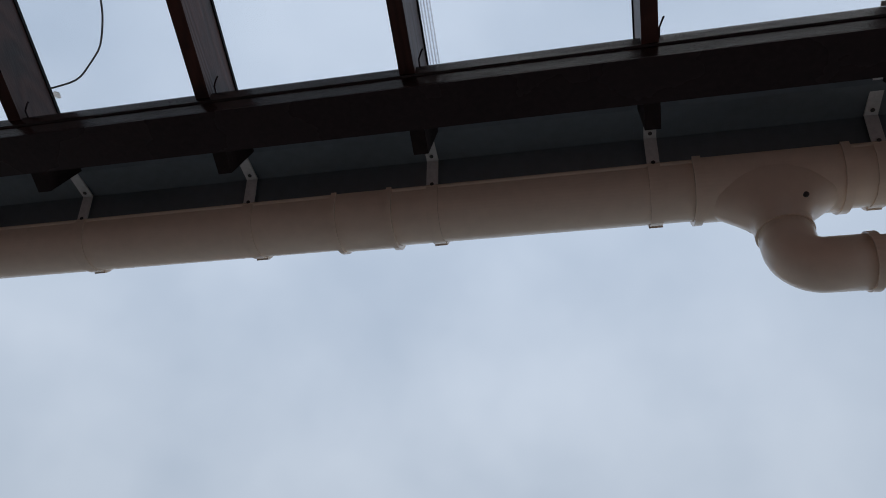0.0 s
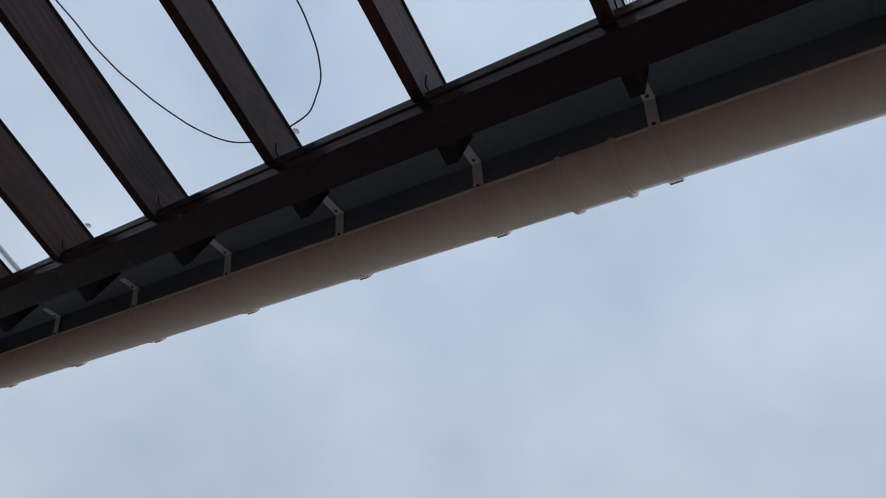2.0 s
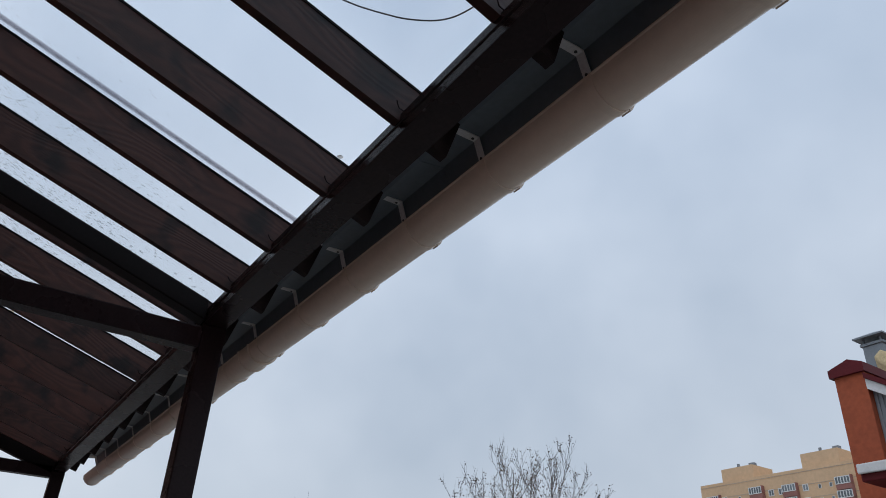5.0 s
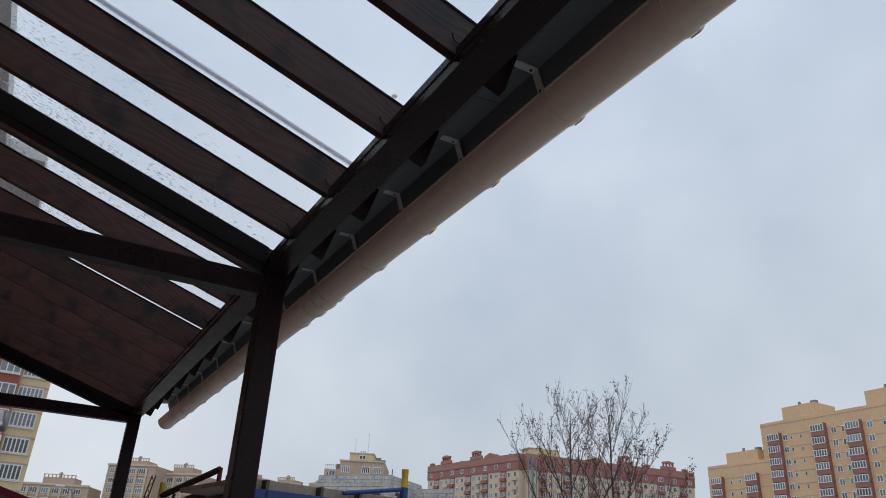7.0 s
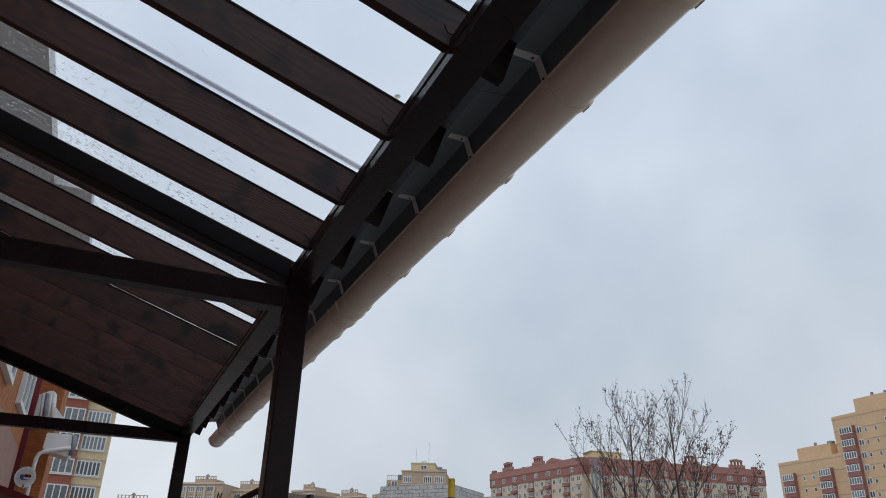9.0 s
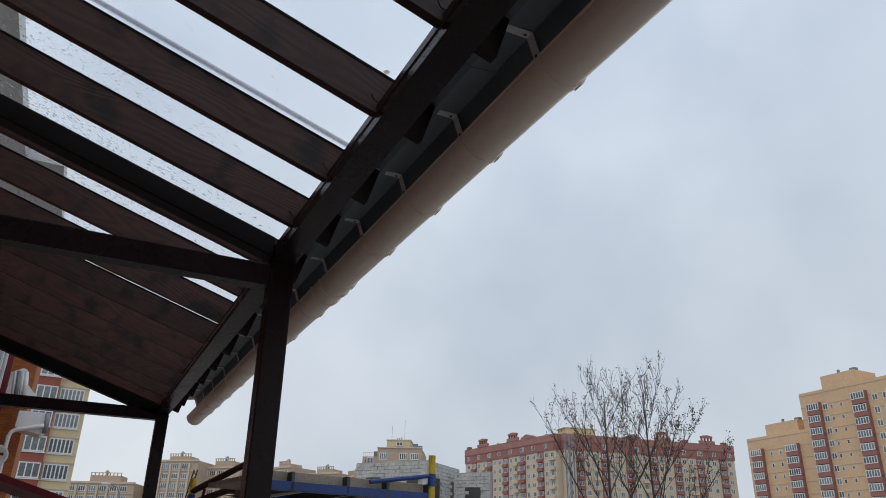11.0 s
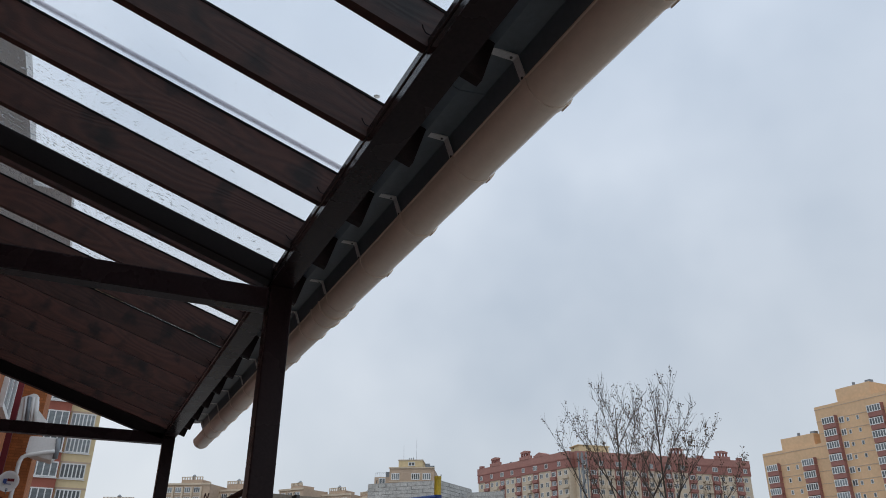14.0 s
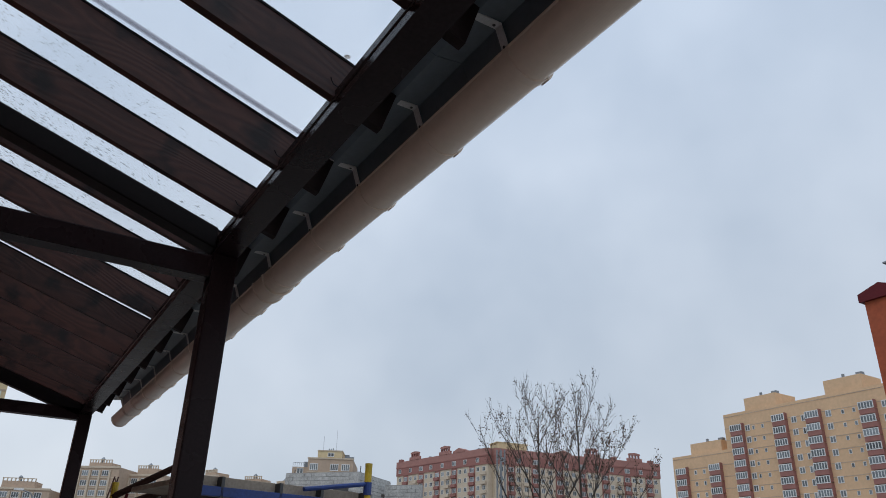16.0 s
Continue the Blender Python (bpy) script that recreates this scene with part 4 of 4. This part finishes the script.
extrude_x(bm, [(0.006, 6.1), (0.006, 6.76), (0.38, 6.95), (0.5, 6.9), (0.6, 6.14)], -1.3, -0.45)
bmesh.ops.bevel(bm, geom=list(bm.edges), offset=0.02, segments=2, affect="EDGES")
part("eaves_box", bm, GREY_PVC, H1, "light grey boxed eaves")
for y, r, mat in ((0.2, 0.035, GREY_PVC), (0.29, 0.05, GREY_METAL), (0.39, 0.035, GREY_PVC), (0.48, 0.05, GREY_PVC)):
    bm = bmesh.new()
    add_tube(bm, [(-0.45, y + 0.06, 6.16), (-0.45, y, 6.84)], r, 10)
    part("fluted_trim", bm, mat, H1, "rounded grey eaves trim", smooth=True)
bm = bmesh.new()
extrude_x(bm, [(0.5, 6.5), (0.56, 6.52), (0.92, 6.14), (0.9, 6.06), (0.55, 6.08)], -0.9, -0.45)
part("gable_return", bm, WHITE, H1, "white eaves return")
bm = bmesh.new()
extrude_x(bm, [(0.5, 5.36), (0.52, 5.8), (1.2, 5.8), (1.28, 5.42), (1.14, 5.2), (0.68, 5.3)], -1.3, -0.45)
bmesh.ops.bevel(bm, geom=list(bm.edges), offset=0.02, segments=2, affect="EDGES")
part("eaves_return", bm, GREY_PVC, H1, "light grey boxed eaves return")
bm = bmesh.new()
add_tube(bm, [(-0.42, 1.22, 5.78), (-0.42, 1.25, 5.5), (-0.42, 1.24, 5.24)], 0.065, 12)
part("gutter_outlet", bm, GREY_METAL, H1, "grey gutter outlet", smooth=True)
bm = bmesh.new()
add_tube(bm, [(-0.4, 1.2, 5.43), (-0.4, 1.08, 5.41), (-0.4, 0.56, 5.28), (-0.4, 0.46, 5.22), (-0.4, 0.42, 5.1), (-0.4, 0.41, 4.9), (-0.4, 0.43, 0.1)], 0.055, 12)
part("downpipe", bm, GREY_PVC, H1, "light grey downpipe from the eaves", smooth=True)
dish = empty("satellite_dish", Matrix.Translation((-22.6, -1.285, 4.53)))
tagged(dish, "round white satellite dish on the brick house wall", "satellite dish")
bm = bmesh.new()
rows = []
for i in range(5):
    r = 0.25 * i / 4
    rows.append([bm.verts.new((0.12 + 0.05 * (r / 0.25) ** 2, r * math.cos(a * math.pi / 12), r * math.sin(a * math.pi / 12) * 1.05)) for a in range(24)] if i else [bm.verts.new((0.12, 0, 0))])
for a in range(24):
    bm.faces.new((rows[0][0], rows[1][a], rows[1][(a + 1) % 24]))
for r0, r1 in zip(rows[1:], rows[2:]):
    for a in range(24):
        bm.faces.new((r0[a], r0[(a + 1) % 24], r1[(a + 1) % 24], r1[a]))
bmesh.ops.solidify(bm, geom=list(bm.faces), thickness=0.012)
part("reflector", bm, WHITE, dish, smooth=True)
bm = bmesh.new()
add_tube(bm, [(0.1, 0, 0), (-0.05, -0.08, -0.1), (-0.1, -0.3, -0.1)], 0.02, 8)
part("bracket", bm, GREY_METAL, dish)
bm = bmesh.new()
add_tube(bm, [(0.15, 0, -0.3), (0.42, 0.02, -0.24)], 0.01, 6)
add_tube(bm, [(0.40, 0.02, -0.25), (0.46, 0.02, -0.22)], 0.03, 8)
part("feed_arm", bm, GREY_METAL, dish)
part("mark", box(0.156, 0.16, -0.03, 0.13, 0.0, 0.07), DARK_RED, dish, "small dark red mark")
part("mark", box(0.156, 0.16, -0.12, -0.035, -0.05, 0.06), BLUE, dish, "small blue mark")
part("mark", box(0.157, 0.161, -0.08, 0.07, -0.075, -0.055), BLUE, dish, "small blue mark")

# lattice boom before the far blocks
BO = empty("crane_boom", Matrix.Translation(at(7.13, 60)))
tagged(BO, "dark grey lattice boom leaning before the distant blocks", "crane boom")
side_u = Vector((math.sin(radians(7.1)), math.cos(radians(7.1)), 0))
lean_u = (Vector((0, 0, 8.54)) + side_u * 1.31).normalized()
for w in (-0.2, 0.2):
    bm = bmesh.new()
    add_tube(bm, [side_u * w, lean_u * 8.64 + side_u * w * 0.6], 0.055, 6)
    part("chord", bm, RUST, BO)
for i in range(20):
    a, b = lean_u * 0.43 * i, lean_u * 0.43 * (i + 1)
    k = 1 if i % 2 else -1
    bm = bmesh.new()
    add_tube(bm, [a + side_u * 0.2 * k * (1 - 0.02 * i), b - side_u * 0.2 * k * (1 - 0.02 * i)], 0.035, 5)
    part("lacing", bm, RUST, BO)

# neighbour's dark red canopy roof edge
bm = bmesh.new()
pr = [(-1.55, 3.27), (0.75, 2.57), (0.75, 2.50), (-1.55, 3.20)]
extrude_x(bm, pr, -10.6, -8.9)
NC = empty("neighbour_canopy")
tagged(NC, "dark red sheet-metal canopy roof of the neighbouring plot", "canopy")
part("roof", bm, DARK_RED, NC)
for y in (-1.4, 0.6):
    part("post", box(-9.1, -9.0, y - 0.05, y + 0.05, 0, 2.58), DARK_RED, NC)

# scaffold beyond the post
SC = empty("scaffold")
tagged(SC, "yellow and blue tube scaffold with worn boards", "scaffold")
RT, LT = Vector((-4.69, 2.55, 0)), Vector((-6.25, 1.25, 0))
along = (RT - LT).normalized()
outw = Vector((-along.y, along.x, 0))
for p, top in ((RT, 2.75), (LT, 2.66), (RT + outw * 0.95, 2.52), (LT + outw * 0.95, 2.5)):
    bm = bmesh.new()
    add_tube(bm, [p, p + Vector((0, 0, top))], 0.023, 14)
    st = part("standard", bm, YELLOW, SC, "yellow upright tube")
    bm = bmesh.new()
    add_tube(bm, [p + Vector((0, 0, top - 0.18)), p + Vector((0, 0, top - 0.1))], 0.027, 14)
    part("sleeve", bm, BLUE, st, "blue coupling sleeve")
    bm = bmesh.new()
    add_tube(bm, [p + Vector((0, 0, top)), p + Vector((0, 0, top + 0.02)), p + Vector((0, 0, top + 0.021))], [0.024, 0.024, 0.018], 14)
    part("plug", bm, YELLOW, st)


def rail(p, q, r, mat, name="rail", label=""):
    bm = bmesh.new()
    add_tube(bm, [p, q], r, 8)
    part(name, bm, mat, SC, label)


up = Vector((0, 0, 1))
END = LT.lerp(RT, 0.25)
rail(LT + up * 2.58, END + up * 2.78, 0.024, RUST, "brace", "dark brown diagonal brace")
rail(LT + up * 2.49, END + up * 2.63, 0.026, RUST, "brace", "dark brown lower brace")
rail(END + up * 0.02, END + up * 2.79, 0.018, DARK_RED, "end_post", "dark red end post")
rail(LT.lerp(RT, 0.035) + up * 2.36, LT.lerp(RT, 0.06) + up * 2.6, 0.011, DARK_RED, "hook", "dark red hook bar")
LM = Matrix(((along.x, outw.x, 0, LT.x), (along.y, outw.y, 0, LT.y), (0, 0, 1, 0), (0, 0, 0, 1)))
bm = box(0.0, 1.0, 0.2, 0.85, 2.465, 2.492, 0.003)
bmesh.ops.transform(bm, matrix=LM, verts=bm.verts)
part("platform_board", bm, BOARD, SC, "worn platform board")
stack = empty("sheet_stack", LM)
tagged(stack, "stack of bent weathered grey sheets lying on the scaffold board", "sheet stack")
for i in range(6):
    bm = bmesh.new()
    jig = rng.uniform(-0.03, 0.03)
    grid = [[bm.verts.new((0.07 + 0.84 * u / 10, 0.24 + 0.5 * v / 5 + jig, 2.4935 + 0.027 * i + 0.006 * math.sin(u * 1.9 + i) + 0.005 * math.cos(v * 1.7 + 2 * i))) for v in range(6)] for u in range(11)]
    for u in range(10):
        for v in range(5):
            bm.faces.new((grid[u][v], grid[u + 1][v], grid[u + 1][v + 1], grid[u][v + 1]))
    bmesh.ops.solidify(bm, geom=list(bm.faces), thickness=-0.008)
    part("sheet", bm, SHEETING, stack, smooth=True)
DA = Vector((-4.5, 1.32, 0))
run = (RT - DA).normalized()
span = (RT - DA).length
back = Vector((-run.y, run.x, 0))
if back.x > 0:
    back = -back
DM = Matrix(((run.x, back.x, 0, DA.x), (run.y, back.y, 0, DA.y), (0, 0, 1, 0), (0, 0, 0, 1)))
rail(RT + up * 2.64, DA + run * span * 0.62 + up * 2.565, 0.014, BLUE, "brace", "blue diagonal brace")


def deck_box(name, a, b, y0, y1, z0, z1, mat, label=""):
    bm = box(a, b, y0, y1, z0, z1, 0.003)
    bmesh.ops.transform(bm, matrix=DM, verts=bm.verts)
    part(name, bm, mat, SC, label)


cuts = (0.0, 0.2, 0.5, 0.73, 0.99)
for c0, c1 in zip(cuts, cuts[1:]):
    deck_box("toe_board", span * c0 + 0.012, span * c1 - 0.012, 0.06, 0.085, 2.53, 2.588, BOARD, "worn grey-brown board")
    deck_box("bracket", span * c1 - 0.012, span * c1 + 0.01, 0.0, 0.9, 2.47, 2.585, SCREW, "dark steel bracket")
for c0, c1 in ((0.0, 0.725), (0.735, 0.985)):
    deck_box("deck_frame", span * c0, span * c1, 0.0, 0.05, 2.475, 2.528, BLUE, "blue steel deck frame")
    deck_box("deck_frame", span * max(c0, 0.3), span * c1, 0.85, 0.9, 2.475, 2.528, BLUE, "blue steel deck frame")
for i in range(4):
    deck_box("deck_board", 0.02, span - 0.04, 0.09 + 0.19 * i, 0.27 + 0.19 * i, 2.535, 2.565, BOARD)
for i in range(3):
    deck_box("cross_bar", span * (0.3 + 0.2 * i), span * (0.3 + 0.2 * i) + 0.02, 0.06, 0.85, 2.485, 2.50, WHITE, "thin white cross bar")

# house opposite with a firewall and metal chimney
OH = empty("opposite_house")
tagged(OH, "grey house opposite with terracotta firewall and dark red roof", "house")
FY = 12.6
fx = lambda az: EYE_AT.x - (FY - EYE_AT.y) / math.tan(radians(az))
fz = lambda el, az: high(el, (FY - EYE_AT.y) / math.sin(radians(az)))
x0, x1 = fx(62.35), fx(64.3)
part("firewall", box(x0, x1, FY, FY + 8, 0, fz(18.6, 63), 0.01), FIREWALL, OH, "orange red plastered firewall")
bm = bmesh.new()
zc = fz(18.4, 63)
xm = (x0 + x1) / 2
add_sweep(bm, [(x0 - 0.06, zc), (x0 - 0.06, zc + 0.14), (xm + 0.06, zc + 0.26), (x1 + 0.04, zc + 0.16), (x1 + 0.04, zc)], [(Vector((0, y, 0)), Vector((1, 0, 0)), Vector((0, 0, 1))) for y in (FY - 0.06, FY + 8)])
part("wall_cap", bm, DARK_RED, OH, "dark red sheet-metal wall cap")
zs = fz(18.4, 64.2) - 0.2
bm = bmesh.new()
add_sweep(bm, [(x1 + 0.005, 0.0), (x1 + 0.005, zs), (x1 + 3.0, zs - 1.98), (x1 + 3.0, 0.0)], [(Vector((0, y, 0)), Vector((1, 0, 0)), Vector((0, 0, 1))) for y in (FY + 0.14, FY + 0.5)])
part("side_wall", bm, GREY_SIDING, OH, "grey vertical board siding")
for i in range(30):
    xb = x1 + 0.04 + i * 0.075
    part("batten", box(xb, xb + 0.03, FY + 0.12, FY + 0.138, 0, zs - 0.66 * (xb - x1) - 0.03), GREY_SIDING, OH)
part("porch_roof", box(x1 + 0.02, x1 + 2.6, FY - 0.9, FY + 0.1, fz(10.9, 65), fz(11.4, 65), 0.02), DARK_RED, OH, "dark red porch roof")
part("porch_fascia", box(x1 + 0.01, x1 + 2.62, FY - 0.96, FY - 0.9, fz(11.35, 65), fz(11.95, 65), 0.02), WHITE, OH, "white porch fascia")
z0 = fz(18.4, 64.2)
sl = 0.66
for name, a, b, y0, y1, mat, lab in (("bargeboard", -0.26, -0.08, FY - 0.02, FY + 0.02, WHITE, "white bargeboard"), ("soffit", -0.26, -0.22, FY + 0.021, FY + 0.14, WHITE, ""), ("roof", -0.075, 0.02, FY - 0.06, FY + 8, DARK_RED, "dark red metal roof")):
    bm = bmesh.new()
    add_sweep(bm, [(x1, z0 + a), (x1, z0 + b), (x1 + 3.2, z0 + b - sl * 3.2), (x1 + 3.2, z0 + a - sl * 3.2)], [(Vector((0, y, 0)), Vector((1, 0, 0)), Vector((0, 0, 1))) for y in (y0, y1)])
    part(name, bm, mat, OH, lab)
CH = empty("metal_chimney")
tagged(CH, "grey sheet-metal chimney with a pyramid cap on the roof", "chimney")
cy = FY + 1.6
cx = lambda az: EYE_AT.x - (cy - EYE_AT.y) / math.tan(radians(az + 0.35))
cz = lambda el: high(el, (cy - EYE_AT.y) / math.sin(radians(65.5)))
part("shaft", box(cx(64.25), cx(65.55), cy, cy + 0.34, cz(14), cz(20.3), 0.01), GREY_METAL, CH)
part("collar", box(cx(64.15), cx(65.65), cy - 0.03, cy + 0.37, cz(20.28), cz(20.45), 0.005), GREY_METAL, CH)
for px in (cx(64.3), cx(65.4)):
    part("cap_leg", box(px, px + 0.03, cy + 0.02, cy + 0.05, cz(20.45), cz(20.85)), GREY_METAL, CH)
bm = bmesh.new()
xa, xb = cx(63.9), cx(65.9)
b4 = [bm.verts.new(p) for p in ((xa, cy - 0.12, cz(20.75)), (xb, cy - 0.12, cz(20.75)), (xb, cy + 0.46, cz(20.75)), (xa, cy + 0.46, cz(20.75)))]
c4 = [bm.verts.new(v.co + Vector((0, 0, 0.03))) for v in b4]
tip = bm.verts.new(((xa + xb) / 2, cy + 0.17, cz(21.3)))
bm.faces.new(b4)
for i in range(4):
    bm.faces.new((b4[i], b4[(i + 1) % 4], c4[(i + 1) % 4], c4[i]))
    bm.faces.new((c4[i], c4[(i + 1) % 4], tip))
part("cap", bm, GREY_METAL, CH, "grey pyramid rain cap")
bm = bmesh.new()
bmesh.ops.create_icosphere(bm, subdivisions=3, radius=0.15)
for v in bm.verts:
    v.co *= 1 + 0.6 * noise.noise(v.co * 9)
    v.co.z *= 1.5
    v.co.y *= 0.5
ob = part("foam", bm, FOAM, CH, "yellowed foam patch", smooth=True)
ob.location = (cx(65.5), cy - 0.03, cz(18.9))


# bare tree
def tree(p, height, seed, lean=0.0):
    r = random.Random(seed)
    th = empty("tree", Matrix.Translation(p))
    tagged(th, "nearly bare tree with steep branches and few withered leaves", "tree", "bare trees before the blocks")
    bm = bmesh.new()
    tips = []

    def limb(a, d, length, rad, level):
        pts, rads = [a.copy()], [rad]
        n = 8 if level == 0 else 6 if level == 1 else 4
        cur = a.copy()
        dirn = d.copy()
        for i in range(n):
            dirn = (dirn + Vector((r.uniform(-1, 1), r.uniform(-1, 1), r.uniform(-0.3, 0.8))) * (0.05 if level == 0 else 0.1)).normalized()
            cur = cur + dirn * length / n
            pts.append(cur.copy())
            rads.append(rad * (1 - 0.82 * (i + 1) / n))
        add_tube(bm, pts, rads, 6 if level < 2 else 4)
        if level >= 1:
            for q in pts[1 if level > 1 else 3:]:
                tips.append(q)
        if level < 3:
            kids = (12, 10, 4)[level]
            turn = r.uniform(0, 6.28)
            for j in range(kids):
                t = (0.25, 0.3, 0.3)[level] + (0.65, 0.65, 0.6)[level] * (j + 0.6 * r.random()) / kids
                f = t * n
                i0 = min(int(f), n - 1)
                q = pts[i0].lerp(pts[i0 + 1], f - i0)
                ang = turn + j * 2.4 + r.uniform(-0.4, 0.4)
                side = Vector((math.cos(ang), math.sin(ang), 0))
                if level == 0:
                    out = (Vector((0, 0, 1)) + side * r.uniform(0.5, 0.82) * (1.15 - 0.5 * t)).normalized()
                    ln = height * (0.74 - 0.55 * t) * r.uniform(0.8, 1.12)
                else:
                    out = (dirn * 0.8 + side * r.uniform(0.35, 0.7) + Vector((0, 0, 0.45))).normalized()
                    ln = length * (0.42 - 0.22 * t) * r.uniform(0.7, 1.3) + 0.12
                limb(q, out, ln, max(rads[i0] * 0.55, 0.0065), level + 1)

    limb(Vector((0, 0, 0)), Vector((lean, 0, 1)).normalized(), height, height * 0.0085, 0)
    part("trunk", bm, BARK, th)
    verts, faces = [], []
    for q in tips:
        if q.z < height * 0.35 or r.random() > 0.46 * min(1.0, max(0.25, (1.12 * height - q.z) / (0.3 * height))):
            continue
        for _ in range(r.choice((1, 2, 3, 4))):
            c = q + Vector((r.uniform(-1, 1), r.uniform(-1, 1), r.uniform(-1, 0.4))) * 0.09
            s1 = r.uniform(0.02, 0.046)
            a = Vector((r.uniform(-1, 1), r.uniform(-1, 1), r.uniform(-1, 1))).normalized() * s1
            b = a.orthogonal().normalized() * s1 * 0.6
            n0 = len(verts)
            verts += [c - a, c + b, c + a, c - b]
            faces.append([n0, n0 + 1, n0 + 2, n0 + 3])
    me = bpy.data.meshes.new("leaves")
    me.from_pydata([tuple(v) for v in verts], [], faces)
    me.materials.append(LEAF)
    ob = tagged(new("leaves", me), "sparse withered brown leaves", kind="stuff")
    ob.parent = th


tree(at(38.85, 30.5), 9.2, 3, -0.05)
tree(at(41.75, 30), 8.75, 11, 0.01)

# street lamp among the far houses
LA = empty("street_lamp", Matrix.Translation(at(3.6, 70)))
tagged(LA, "slender grey street lamp with a curved arm", "street lamp")
bm = bmesh.new()
add_tube(bm, [(0, 0, 0), (0, 0, high(4.4, 70)), (0, -0.25, high(4.75, 70)), (0, -0.9, high(4.9, 70))], [0.09, 0.07, 0.05, 0.04], 8)
part("pole", bm, GREY_METAL, LA)
part("lamp_head", box(-0.15, 0.15, -1.5, -0.8, high(4.86, 70), high(4.98, 70), 0.03), WHITE, LA)
